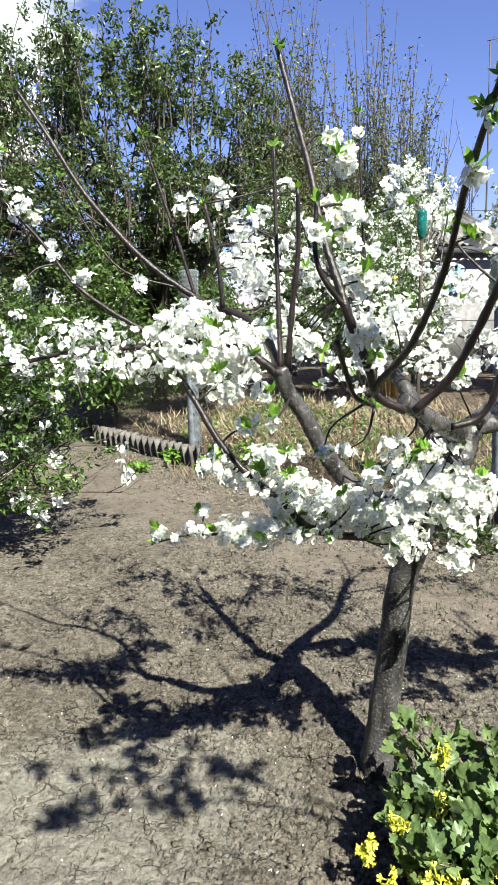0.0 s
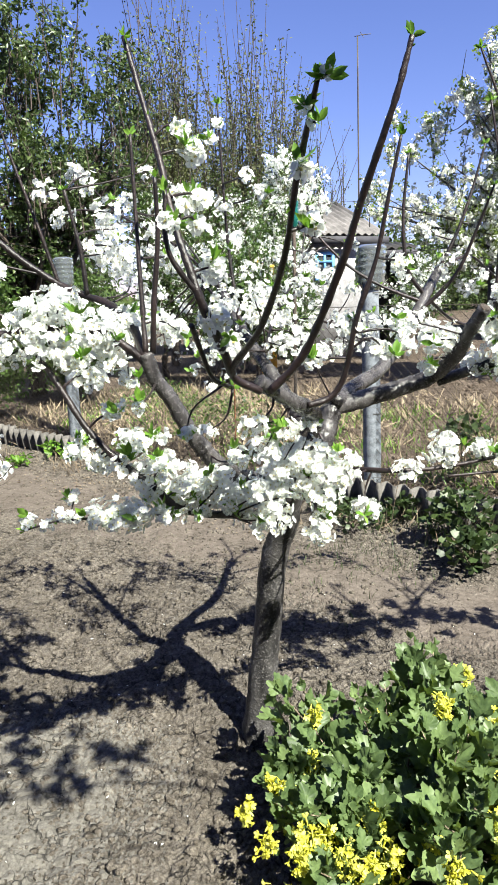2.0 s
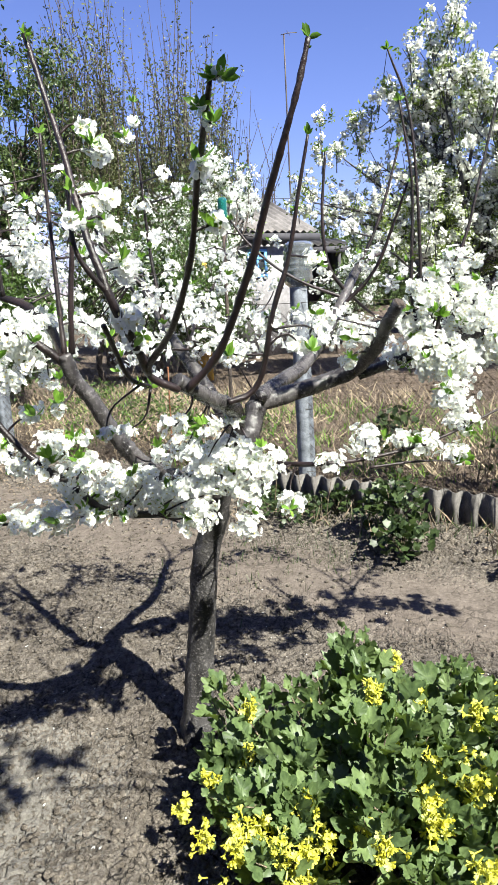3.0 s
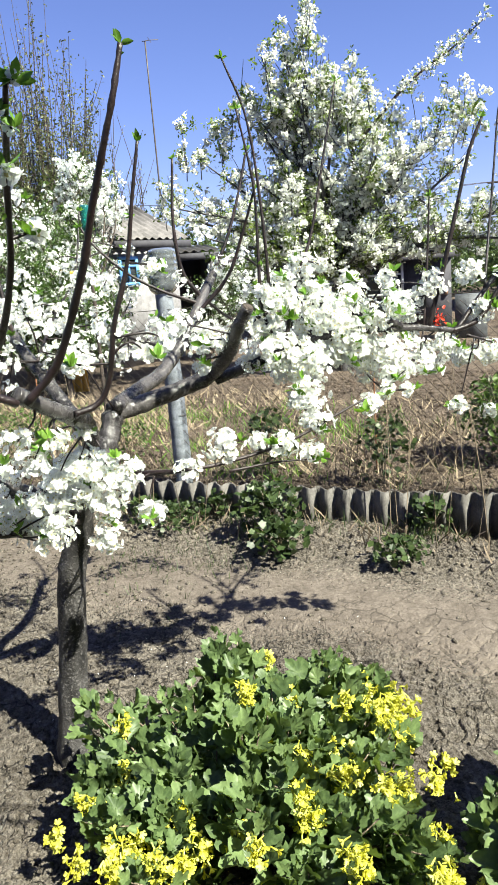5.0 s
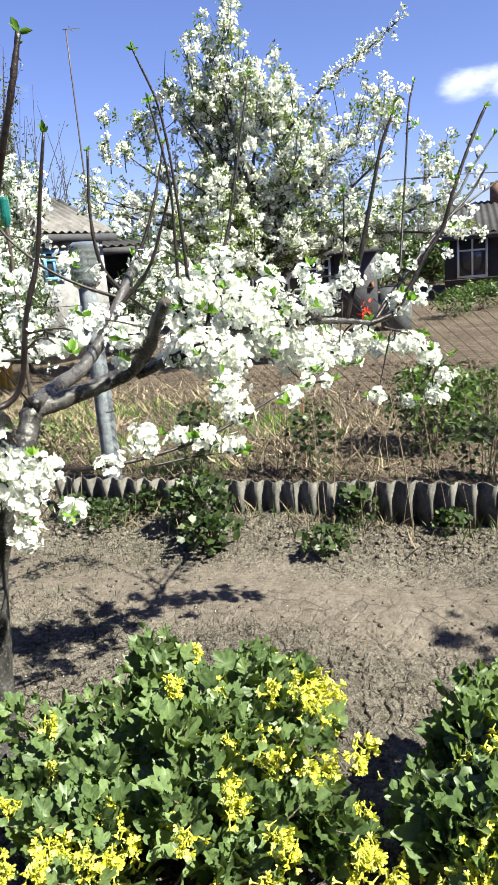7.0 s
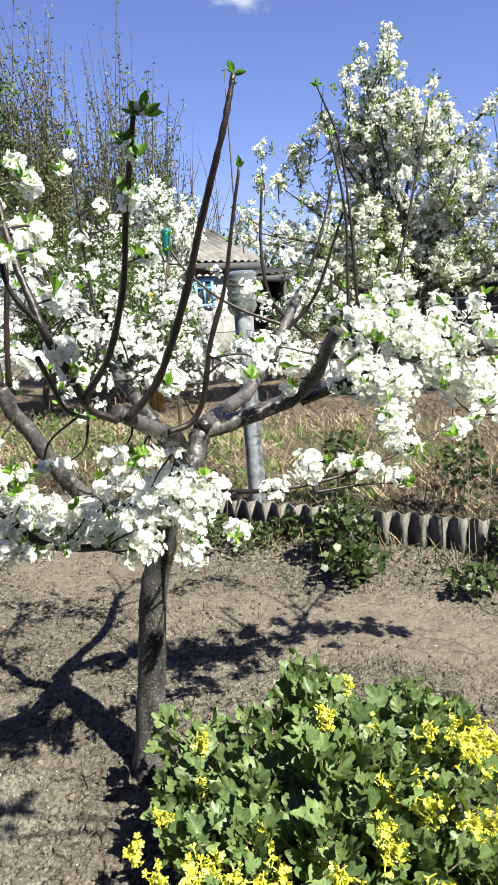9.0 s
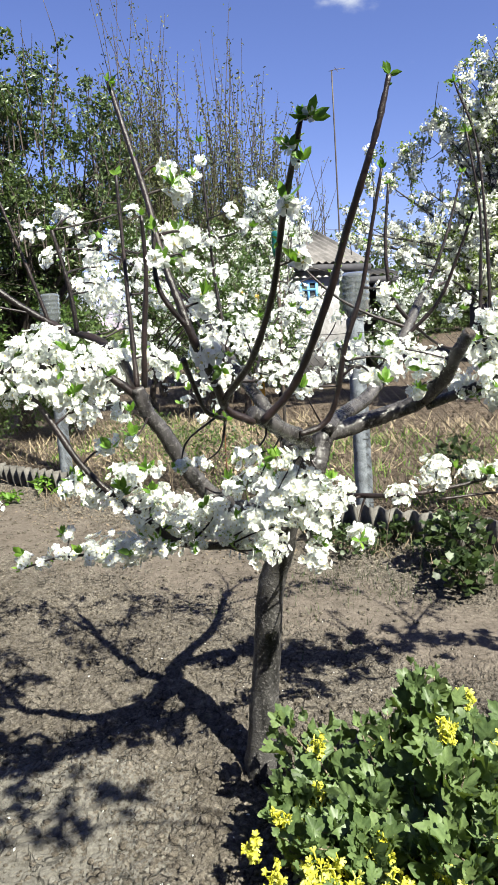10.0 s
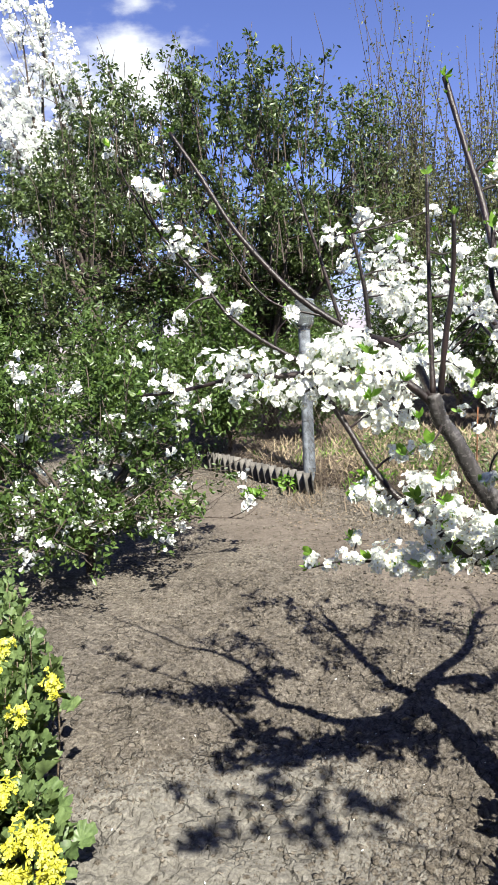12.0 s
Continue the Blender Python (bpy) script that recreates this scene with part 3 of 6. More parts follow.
bough("twig_e11", 0.0105, 0.005, (1.88, 1.88, 1.40), (1.98, 1.86, 1.43), (2.05, 1.84, 1.52), (2.11, 1.82, 1.63), (2.17, 1.80, 1.71), (2.20, 1.78, 1.82), (2.25, 1.77, 1.94), (2.31, 1.76, 2.06), (2.34, 1.75, 2.12))
bough("twig_e7", 0.009, 0.004, (1.90, 1.88, 1.40), (2.05, 1.90, 1.53), (2.20, 1.92, 1.65), (2.33, 1.92, 1.76), (2.45, 1.92, 1.85), (2.51, 1.90, 1.94))
bough("twig_e8", 0.006, 0.003, (2.20, 1.79, 1.80), (2.28, 1.82, 1.84), (2.38, 1.85, 1.93), (2.50, 1.85, 2.05))
bough("twig_e9", 0.005, 0.003, (2.34, 1.92, 1.77), (2.49, 1.92, 1.84), (2.63, 1.93, 1.90))
bough("twig_e10", 0.005, 0.003, (2.05, 1.90, 1.53), (2.12, 1.95, 1.75), (2.16, 1.97, 1.95), (2.19, 1.98, 2.15), (2.22, 1.98, 2.25))
bough("east_cut", 0.016, 0.013, (1.66, 1.88, 1.44), (1.58, 1.86, 1.48), (1.52, 1.84, 1.53))
bough("twig_e1", 0.0095, 0.005, (1.78, 1.88, 1.42), (1.82, 1.86, 1.58), (1.86, 1.84, 1.76), (1.91, 1.82, 1.98), (1.95, 1.80, 2.09))
bough("twig_e2", 0.007, 0.003, (1.23, 1.95, 1.40), (1.18, 1.95, 1.54), (1.18, 1.95, 1.71), (1.18, 1.95, 1.91), (1.14, 1.95, 2.13))
bough("twig_e3", 0.007, 0.003, (1.25, 1.94, 1.41), (1.30, 1.95, 1.59), (1.37, 1.95, 1.75), (1.42, 1.95, 1.94), (1.49, 1.95, 2.22))
bough("twig_e5", 0.004, 0.003, (1.76, 1.88, 1.42), (1.80, 1.90, 1.69), (1.81, 1.90, 1.86))
bough("twig_e6", 0.005, 0.002, (1.95, 1.88, 1.38), (2.09, 1.88, 1.33), (2.20, 1.88, 1.21), (2.30, 1.88, 1.24))
bough("twig_r1", 0.009, 0.005, (1.19, 2.50, 1.58), (1.12, 2.50, 1.68), (1.10, 2.50, 1.86), (1.12, 2.50, 2.09))
bough("twig_r2", 0.008, 0.004, (1.13, 2.45, 1.51), (1.26, 2.40, 1.65), (1.32, 2.35, 1.82), (1.35, 2.30, 1.95))
bough("twig_r3", 0.008, 0.004, (1.29, 2.60, 1.68), (1.36, 2.60, 1.81), (1.42, 2.60, 1.97), (1.47, 2.60, 2.14))
bough("twig_r4", 0.007, 0.003, (1.16, 1.95, 1.51), (1.21, 1.96, 1.55), (1.21, 1.96, 1.77), (1.18, 1.96, 2.09), (1.11, 1.96, 2.27))
bough("west_limb", 0.013, 0.004, (0.13, 1.87, 1.42), (0.07, 1.86, 1.48), (-0.00, 1.85, 1.53), (-0.12, 1.80, 1.55), (-0.26, 1.80, 1.54), (-0.39, 1.82, 1.54), (-0.56, 1.85, 1.51), (-0.69, 1.88, 1.50))
bough("rear_a", 0.006, 0.003, (0.50, 2.20, 1.43), (0.62, 2.50, 1.56), (0.75, 2.70, 1.70), (0.82, 2.80, 1.95))
bough("rear_b", 0.007, 0.003, (1.03, 2.40, 1.40), (0.94, 2.65, 1.44), (0.84, 2.80, 1.50), (0.69, 2.90, 1.49))
bough("rear_c", 0.007, 0.003, (1.19, 2.50, 1.58), (1.39, 2.65, 1.47), (1.64, 2.75, 1.41), (1.83, 2.80, 1.33))
bough("rear_d", 0.007, 0.003, (0.42, 2.58, 1.64), (0.27, 2.65, 1.80), (0.08, 2.75, 1.92), (-0.02, 2.85, 2.03))
bough("rear_e", 0.006, 0.003, (1.29, 2.60, 1.68), (1.46, 2.70, 1.73), (1.58, 2.75, 1.67), (1.74, 2.80, 1.55))
bough("rear_h", 0.007, 0.004, (1.16, 2.47, 1.56), (1.03, 2.52, 1.62), (0.92, 2.55, 1.69), (0.82, 2.58, 1.79), (0.77, 2.60, 1.87))
bough("near_spur", 0.006, 0.005, (0.19, 1.35, 1.56), (0.21, 1.40, 1.51), (0.24, 1.45, 1.44), (0.29, 1.50, 1.41))
spray("left", (-0.45, 1.81, 1.57, 0.059), (-0.35, 1.81, 1.55, 0.067), (-0.26, 1.79, 1.53, 0.066), (-0.17, 1.81, 1.57, 0.059), (-0.10, 1.79, 1.60, 0.062), (-0.13, 1.79, 1.51, 0.066), (-0.03, 1.86, 1.54, 0.073), (0.01, 1.91, 1.48, 0.063))
spray("left", (-0.04, 1.79, 1.43, 0.044), (-0.08, 1.81, 1.48, 0.045), (-0.56, 1.86, 1.51, 0.038), (-0.61, 1.86, 1.54, 0.031), (0.06, 1.96, 1.54, 0.056), (0.13, 2.03, 1.54, 0.050), (0.21, 2.03, 1.52, 0.042), (-0.30, 1.79, 1.49, 0.041))
spray("left", (-0.40, 1.84, 1.49, 0.036), (0.06, 2.03, 1.39, 0.030), (-0.25, 1.84, 1.48, 0.030), (-0.40, 1.93, 1.73, 0.022), (-0.25, 1.89, 1.70, 0.025), (-0.54, 1.91, 1.92, 0.028), (-0.49, 1.93, 1.80, 0.022), (-0.55, 1.86, 1.71, 0.018))
spray("back", (-0.13, 2.10, 1.92, 0.036), (-0.09, 2.10, 1.85, 0.034), (-0.02, 2.21, 1.98, 0.025), (0.03, 2.17, 1.87, 0.044), (0.01, 2.14, 1.75, 0.061), (0.07, 2.17, 1.76, 0.053), (0.09, 2.17, 1.68, 0.053), (0.05, 2.17, 1.82, 0.039))
spray("back", (0.14, 2.14, 1.62, 0.042), (0.20, 1.95, 1.72, 0.040), (0.19, 1.95, 1.84, 0.035), (-0.05, 2.10, 1.97, 0.021), (0.36, 2.38, 1.68, 0.055), (0.40, 2.29, 1.59, 0.052), (0.47, 2.19, 1.61, 0.061), (0.51, 2.31, 1.53, 0.061))
spray("back", (0.63, 2.48, 1.55, 0.057), (0.57, 2.24, 1.44, 0.051), (0.39, 2.17, 1.45, 0.046), (0.73, 2.50, 1.71, 0.049), (0.81, 2.50, 1.65, 0.053), (0.64, 2.31, 1.47, 0.045), (0.59, 1.95, 1.43, 0.032), (0.31, 2.21, 1.43, 0.036))
spray("near", (0.07, 1.76, 1.25, 0.026), (0.14, 1.76, 1.19, 0.030), (0.09, 1.76, 1.11, 0.030), (0.21, 1.76, 1.12, 0.034), (0.28, 1.76, 1.14, 0.034), (0.34, 1.76, 1.19, 0.028), (0.38, 1.76, 1.09, 0.034), (0.01, 1.76, 1.06, 0.024))
spray("near", (0.15, 1.76, 1.06, 0.030), (-0.09, 1.76, 1.23, 0.016), (-0.04, 1.76, 1.20, 0.018), (0.23, 1.76, 1.04, 0.024), (0.30, 1.76, 1.07, 0.032), (0.39, 1.76, 1.27, 0.018), (0.08, 1.76, 1.34, 0.016), (0.45, 1.76, 1.15, 0.032))
spray("near", (-0.09, 1.74, 1.24, 0.028), (-0.03, 1.74, 1.21, 0.034), (0.06, 1.72, 1.26, 0.039), (0.01, 1.74, 1.34, 0.028), (0.13, 1.76, 1.26, 0.020), (0.10, 1.72, 1.17, 0.053), (0.18, 1.74, 1.14, 0.054), (0.25, 1.81, 1.09, 0.056))
spray("near", (0.16, 1.76, 1.06, 0.040), (0.04, 1.72, 1.07, 0.051), (-0.03, 1.72, 1.08, 0.034), (0.34, 1.88, 1.05, 0.052), (0.40, 1.93, 0.98, 0.060), (0.43, 1.93, 1.05, 0.060), (0.50, 1.93, 1.10, 0.060), (0.38, 1.59, 1.25, 0.039))
spray("near", (0.34, 1.52, 1.31, 0.030), (-0.13, 1.69, 1.09, 0.019), (-0.22, 1.72, 1.07, 0.017), (0.02, 1.72, 1.20, 0.031), (-0.06, 1.74, 1.27, 0.020), (0.18, 1.52, 1.31, 0.017), (0.23, 1.52, 1.31, 0.017))
spray("near", (-0.05, 1.68, 1.08, 0.026), (0.00, 1.68, 1.07, 0.026), (0.06, 1.68, 1.09, 0.026), (0.12, 1.68, 1.07, 0.026))
spray("front", (0.51, 1.78, 1.17, 0.058), (0.59, 1.78, 1.15, 0.058), (0.65, 1.80, 1.12, 0.044), (0.58, 1.80, 1.05, 0.053), (0.57, 1.80, 0.95, 0.044), (0.43, 1.78, 1.00, 0.047), (0.54, 1.80, 1.08, 0.044), (0.46, 1.80, 1.05, 0.038))
spray("front", (0.39, 1.80, 0.96, 0.021), (0.43, 1.56, 1.29, 0.026), (0.53, 1.73, 1.27, 0.023))
spray("shoot", (0.22, 1.43, 1.90, 0.020), (0.20, 1.43, 1.94, 0.014), (0.39, 2.45, 2.13, 0.018), (0.42, 2.45, 2.18, 0.014), (0.19, 1.39, 1.80, 0.025), (0.22, 1.39, 1.81, 0.018), (0.22, 1.39, 1.75, 0.016), (0.15, 1.26, 1.75, 0.012), (0.23, 1.33, 1.67, 0.022))
spray("shoot", (0.23, 1.33, 1.57, 0.024), (0.26, 1.39, 1.53, 0.023), (0.36, 0.90, 1.90, 0.005), (0.35, 0.96, 1.84, 0.006), (0.32, 0.96, 1.87, 0.006), (0.38, 1.14, 1.73, 0.015), (0.34, 1.02, 1.80, 0.010))
spray("east1", (0.71, 1.81, 0.99, 0.027), (0.95, 1.81, 1.15, 0.036), (0.83, 1.79, 1.11, 0.026), (1.06, 1.81, 1.15, 0.027), (1.14, 1.79, 1.12, 0.041), (1.25, 1.81, 1.08, 0.033), (1.28, 1.81, 1.18, 0.047), (1.25, 1.81, 1.26, 0.053))
spray("east1", (1.22, 1.93, 1.40, 0.076), (1.30, 1.88, 1.36, 0.068), (1.38, 1.86, 1.50, 0.067), (1.46, 1.86, 1.41, 0.067), (1.59, 1.86, 1.36, 0.067), (1.61, 1.81, 1.51, 0.042), (1.73, 1.86, 1.31, 0.040), (1.46, 1.79, 1.21, 0.035))
spray("east1", (0.97, 1.91, 1.46, 0.034), (1.22, 1.93, 1.56, 0.054))
spray("east2", (1.84, 1.87, 1.35, 0.043), (2.07, 1.89, 1.31, 0.050), (2.16, 1.87, 1.26, 0.043), (2.01, 1.87, 1.46, 0.037), (1.92, 1.89, 1.13, 0.028), (2.11, 1.94, 1.08, 0.029), (2.21, 1.89, 1.09, 0.040), (2.25, 1.87, 1.16, 0.031))
spray("east2", (1.80, 1.87, 1.57, 0.040), (1.97, 1.89, 1.60, 0.040), (1.54, 1.79, 1.24, 0.026), (1.59, 1.75, 1.24, 0.020), (1.49, 1.89, 1.56, 0.043), (1.54, 1.84, 1.48, 0.042), (1.33, 1.94, 1.67, 0.041), (1.28, 1.96, 1.62, 0.039))
spray("east2", (0.72, 1.58, 1.68, 0.023), (0.88, 1.94, 1.52, 0.035), (0.68, 1.58, 1.47, 0.028), (0.59, 1.58, 1.54, 0.028), (0.50, 1.58, 1.47, 0.031), (0.73, 1.58, 1.50, 0.023))
spray("east3", (1.20, 1.97, 1.49, 0.042), (1.27, 1.94, 1.54, 0.041), (1.36, 1.92, 1.55, 0.041), (1.43, 1.90, 1.52, 0.040), (1.37, 1.90, 1.48, 0.043), (1.45, 1.87, 1.45, 0.043), (1.55, 1.90, 1.41, 0.043), (1.63, 1.90, 1.34, 0.040))
spray("east3", (1.50, 1.92, 1.35, 0.041), (1.41, 1.92, 1.40, 0.044), (1.30, 1.92, 1.33, 0.041), (1.29, 1.92, 1.41, 0.044), (1.25, 1.99, 1.33, 0.042), (1.16, 2.04, 1.36, 0.040), (1.62, 1.80, 1.30, 0.032), (1.54, 1.80, 1.29, 0.029))
spray("east3", (1.49, 1.92, 1.62, 0.025), (1.55, 1.80, 1.60, 0.027), (1.75, 1.90, 1.53, 0.028), (1.82, 1.90, 1.60, 0.025), (1.59, 1.82, 1.53, 0.030), (1.71, 1.90, 1.39, 0.031), (1.86, 1.90, 1.36, 0.031), (1.99, 1.90, 1.31, 0.034))
spray("east3", (2.12, 1.90, 1.31, 0.034), (2.20, 1.90, 1.24, 0.037), (2.00, 1.87, 1.48, 0.021), (2.08, 1.82, 1.47, 0.021), (1.34, 1.94, 1.60, 0.032), (1.27, 1.97, 1.59, 0.029), (1.18, 1.94, 1.58, 0.025), (1.39, 1.92, 1.66, 0.022))
spray("east3", (1.52, 1.85, 1.51, 0.033), (1.74, 1.92, 1.47, 0.028))
spray("rear3", (0.76, 2.75, 1.64, 0.030), (0.88, 2.75, 1.68, 0.030), (0.98, 2.75, 1.61, 0.032), (0.83, 2.75, 1.50, 0.032), (0.69, 2.75, 1.51, 0.030), (1.07, 2.75, 1.49, 0.028), (0.92, 2.75, 1.40, 0.028), (0.56, 2.75, 1.71, 0.032))
spray("rear3", (0.38, 2.75, 1.70, 0.030), (0.48, 2.75, 1.82, 0.030), (0.30, 2.75, 1.57, 0.032), (0.75, 2.75, 1.37, 0.026), (0.06, 2.75, 1.73, 0.030), (0.17, 2.75, 1.79, 0.028), (0.03, 2.75, 1.86, 0.022), (0.98, 2.75, 1.79, 0.024), (0.23, 2.75, 1.44, 0.028))
spray("rear3", (0.32, 2.70, 1.33, 0.026), (0.38, 2.70, 1.26, 0.022), (0.45, 2.70, 1.30, 0.026), (0.23, 2.70, 1.46, 0.026), (0.16, 2.70, 1.54, 0.028), (0.14, 2.70, 1.42, 0.022), (0.34, 2.70, 1.43, 0.026))
spray("outer", (2.33, 1.80, 2.02, 0.016), (2.39, 1.84, 1.99, 0.018), (2.36, 1.85, 1.93, 0.016), (2.44, 1.88, 1.92, 0.017), (2.21, 1.80, 1.86, 0.018), (2.28, 1.86, 1.73, 0.026), (2.35, 1.90, 1.74, 0.024), (2.42, 1.90, 1.78, 0.024))
spray("outer", (2.12, 1.83, 1.65, 0.018), (2.07, 1.85, 1.60, 0.018), (2.10, 1.84, 1.51, 0.028), (2.25, 1.86, 1.63, 0.020), (1.97, 1.80, 2.06, 0.012), (2.20, 1.97, 2.11, 0.016), (2.52, 1.93, 1.88, 0.02), (-0.08, 1.71, 1.07, 0.024), (-0.17, 1.71, 1.07, 0.020), (-0.10, 1.73, 1.12, 0.018))
spray("east3", (1.14, 1.95, 1.49, 0.034), (1.21, 1.95, 1.43, 0.034), (1.33, 1.95, 1.48, 0.036), (1.44, 1.95, 1.50, 0.036), (1.53, 1.95, 1.43, 0.036), (1.63, 1.95, 1.46, 0.034), (1.73, 1.95, 1.48, 0.032), (1.81, 1.95, 1.35, 0.032))
spray("east3", (1.70, 1.95, 1.28, 0.034), (1.56, 1.95, 1.29, 0.034), (1.45, 1.95, 1.36, 0.036), (1.34, 1.95, 1.34, 0.030), (1.87, 1.95, 1.27, 0.030), (1.98, 1.95, 1.29, 0.030), (1.92, 1.95, 1.38, 0.028), (1.28, 1.95, 1.23, 0.026))
spray("east3", (1.33, 1.95, 1.15, 0.024), (2.08, 1.95, 1.31, 0.028), (2.21, 1.95, 1.25, 0.026), (1.53, 1.95, 1.54, 0.030), (1.40, 1.95, 1.59, 0.028), (1.68, 1.95, 1.57, 0.028), (1.82, 1.95, 1.56, 0.026), (1.04, 1.95, 1.44, 0.030))
spray("east3", (0.96, 1.95, 1.38, 0.024))
spray("rear", (-0.01, 2.62, 1.79, 0.039), (0.06, 2.72, 1.77, 0.045), (0.25, 2.62, 1.79, 0.043), (0.01, 2.76, 1.91, 0.036), (0.11, 2.76, 1.97, 0.036), (0.36, 2.34, 1.75, 0.034), (0.42, 2.20, 1.78, 0.029), (0.39, 2.20, 1.88, 0.025))
spray("rear", (0.47, 2.23, 1.98, 0.022), (0.51, 2.20, 1.92, 0.022), (0.70, 2.76, 1.77, 0.041), (0.73, 2.62, 1.63, 0.043), (0.84, 2.79, 1.54, 0.041), (0.91, 2.69, 1.49, 0.040), (0.69, 2.90, 1.50, 0.043), (0.56, 2.51, 1.60, 0.037))
spray("rear", (1.01, 2.58, 1.47, 0.038), (1.07, 2.48, 1.51, 0.037), (0.96, 2.58, 1.41, 0.038), (0.86, 2.69, 1.38, 0.040), (1.15, 2.41, 1.49, 0.043), (1.35, 2.65, 1.43, 0.048))
spray("rear2", (1.47, 2.72, 1.34, 0.049), (1.07, 2.37, 1.41, 0.035), (1.30, 2.58, 1.70, 0.038), (1.44, 2.69, 1.74, 0.040), (1.26, 2.62, 1.83, 0.030), (1.10, 2.51, 1.66, 0.029), (1.62, 2.72, 1.46, 0.054), (1.74, 2.79, 1.37, 0.055))
spray("rear2", (1.75, 2.76, 1.25, 0.050), (1.58, 2.76, 1.65, 0.041), (1.52, 2.79, 1.60, 0.041), (0.92, 2.69, 1.38, 0.031), (0.78, 2.72, 1.75, 0.027), (0.18, 2.65, 1.86, 0.035), (0.28, 2.51, 1.71, 0.029), (-0.04, 2.83, 2.03, 0.028))
spray("rear2", (0.16, 2.20, 1.99, 0.022))
spray("high", (-0.62, 1.93, 2.05, 0.025), (-0.63, 1.86, 2.06, 0.015), (-0.57, 1.93, 1.90, 0.022), (-0.52, 1.93, 1.88, 0.016), (-0.48, 1.93, 1.78, 0.016), (-0.41, 1.93, 1.72, 0.019), (-0.71, 1.86, 2.15, 0.015), (-0.59, 1.93, 1.96, 0.013))


# ---- the plum tree ----
def tuft(at, n, size, parent, up=0.8):
    """A tuft of young leaves; each tip points away from the bud."""
    d = around(n, up)
    n2 = np.cross(d, RNG.normal(size=(n, 3)))
    n2 /= np.linalg.norm(n2, axis=1)[:, None]
    M = np.stack([d, np.cross(n2, d), n2], 2)
    part("leaf_tuft", scatter(OVAL_SHAPE, np.repeat(np.asarray(at)[None], n, 0), M, RNG.uniform(0.7, 1.3, n) * size), FRESH_LEAF, parent)


def plum_tree():
    tree = thing("plum_tree", "pruned plum tree in full white blossom, on dry soil", "tree", (0.45, 2.29, 0.0))
    nodes = []
    for name, r0, r1, pts in BOUGHS:
        big = r0 > 0.015
        m = BARK if name == "trunk" else LIMB_BARK if big else SHOOT_BARK
        if name == "trunk":
            V, F = tube(pts, r0, r1, 20, 48, 0.022, 0.12)
            flare = np.exp(-np.clip(V[:, 2], 0, 9) / 0.09)[:, None]
            V[:, :2] += (V[:, :2] - np.array(pts[0])[:2]) * flare * 0.15 * (1 + 0.5 * np.sin(5 * np.arctan2(V[:, 1] - pts[0][1], V[:, 0] - pts[0][0]) + 1))[:, None]
            geo = (V, F)
        else:
            geo = tube(pts, r0, r1, 14 if big else 7, 9 * len(pts) if big else 6 * len(pts), 0.03 if big else 0.05, 0.12)
        kind = "trunk" if name == "trunk" else "limb" if big else "shoot" if name.startswith("shoot") else "twig"
        ob = part(kind, geo, m, tree, "dark grey-brown bark" if kind == "trunk" else "", smooth=True)
        if name in ("far_limb", "east_cut"):
            e, w = np.array(pts[-1]), np.array(pts[-1]) - np.array(pts[-2])
            w /= np.linalg.norm(w)
            part("cut_face", tube([e - w * 0.001, e + w * 0.001, e + w * 0.004], r1 * 0.93, r1 * 0.86, 14, 4), OLD_BARK, ob, "weathered sawn end")
        nodes.append(spline(pts, 12 * len(pts)))
    nodes = np.concatenate(nodes)
    for group, blobs in BLOSSOM.items():
        for x, y, z, r in blobs:
            c = np.array((x, y, z))
            lacy = group in ("back", "rear", "rear2", "rear3", "high", "outer") or (group == "left" and x < -0.2)
            r = r * (1.75 if group == "east1" and x < 1.0 else 1.3 if group.startswith("east") or lacy else 1.22)
            k = nodes[np.argmin(((nodes - c) ** 2).sum(1))]
            if r < 0.012:
                c = k + (c - k) * min(1.0, 0.016 / (np.linalg.norm(c - k) + 1e-6))
            if np.linalg.norm(k - c) > 0.012:
                mid = (k + c) / 2 + RNG.normal(size=3) * min(0.012, 0.12 * np.linalg.norm(k - c))
                part("spur", tube([k, mid, c], 0.0036, 0.0018, 5, 8, 0.05), SHOOT_BARK, tree, smooth=True)
            n = int(4 + (r / 0.0165) ** 2 * (2.4 if lacy else 4.6))
            off = RNG.normal(size=(n, 3))
            off *= (RNG.uniform(0.15, 1.0, (n, 1)) ** 0.6) * r / (np.linalg.norm(off, axis=1)[:, None])
            off[:, 2] *= 0.85
            nrm = off / r + around(n, 0.4) * 0.7
            size = RNG.uniform(0.0095, 0.0130, n) if lacy else RNG.uniform(0.0105, 0.0148, n)
            if group == "shoot" and r > 0.012:
                size *= 1.3
            elif r < 0.012:
                n = 2
                off, nrm, size = off[:n], nrm[:n], size[:n] * 0.9
            M = turns(nrm, RNG.uniform(0, 6.28, n))
            a = scatter(FLOWER, c + off, M, size)
            b = scatter(EYE_SHAPE, c + off, M, size)
            part("blossom", two_mats("blossom", a, PETAL, b, STAMEN), None, tree)
            if RNG.random() < (0.45 if lacy else 0.8):
                w = around(1, -0.15)[0] + np.array((0, -0.4, 0))
                q = c + w * r * 0.8
                tuft(q, RNG.integers(5, 10), 0.024 if lacy or r < 0.012 else 0.033, tree)
    for name, r0, r1, pts in BOUGHS:
        if r1 <= 0.006:
            tuft(np.array(pts[-1]), 7, 0.021, tree, 0.9)
            along = spline(pts, 30)
            for k in RNG.integers(6, 29, 4):
                tuft(along[k], 2, 0.014, tree, 0.6)
    return tree


plum_tree()


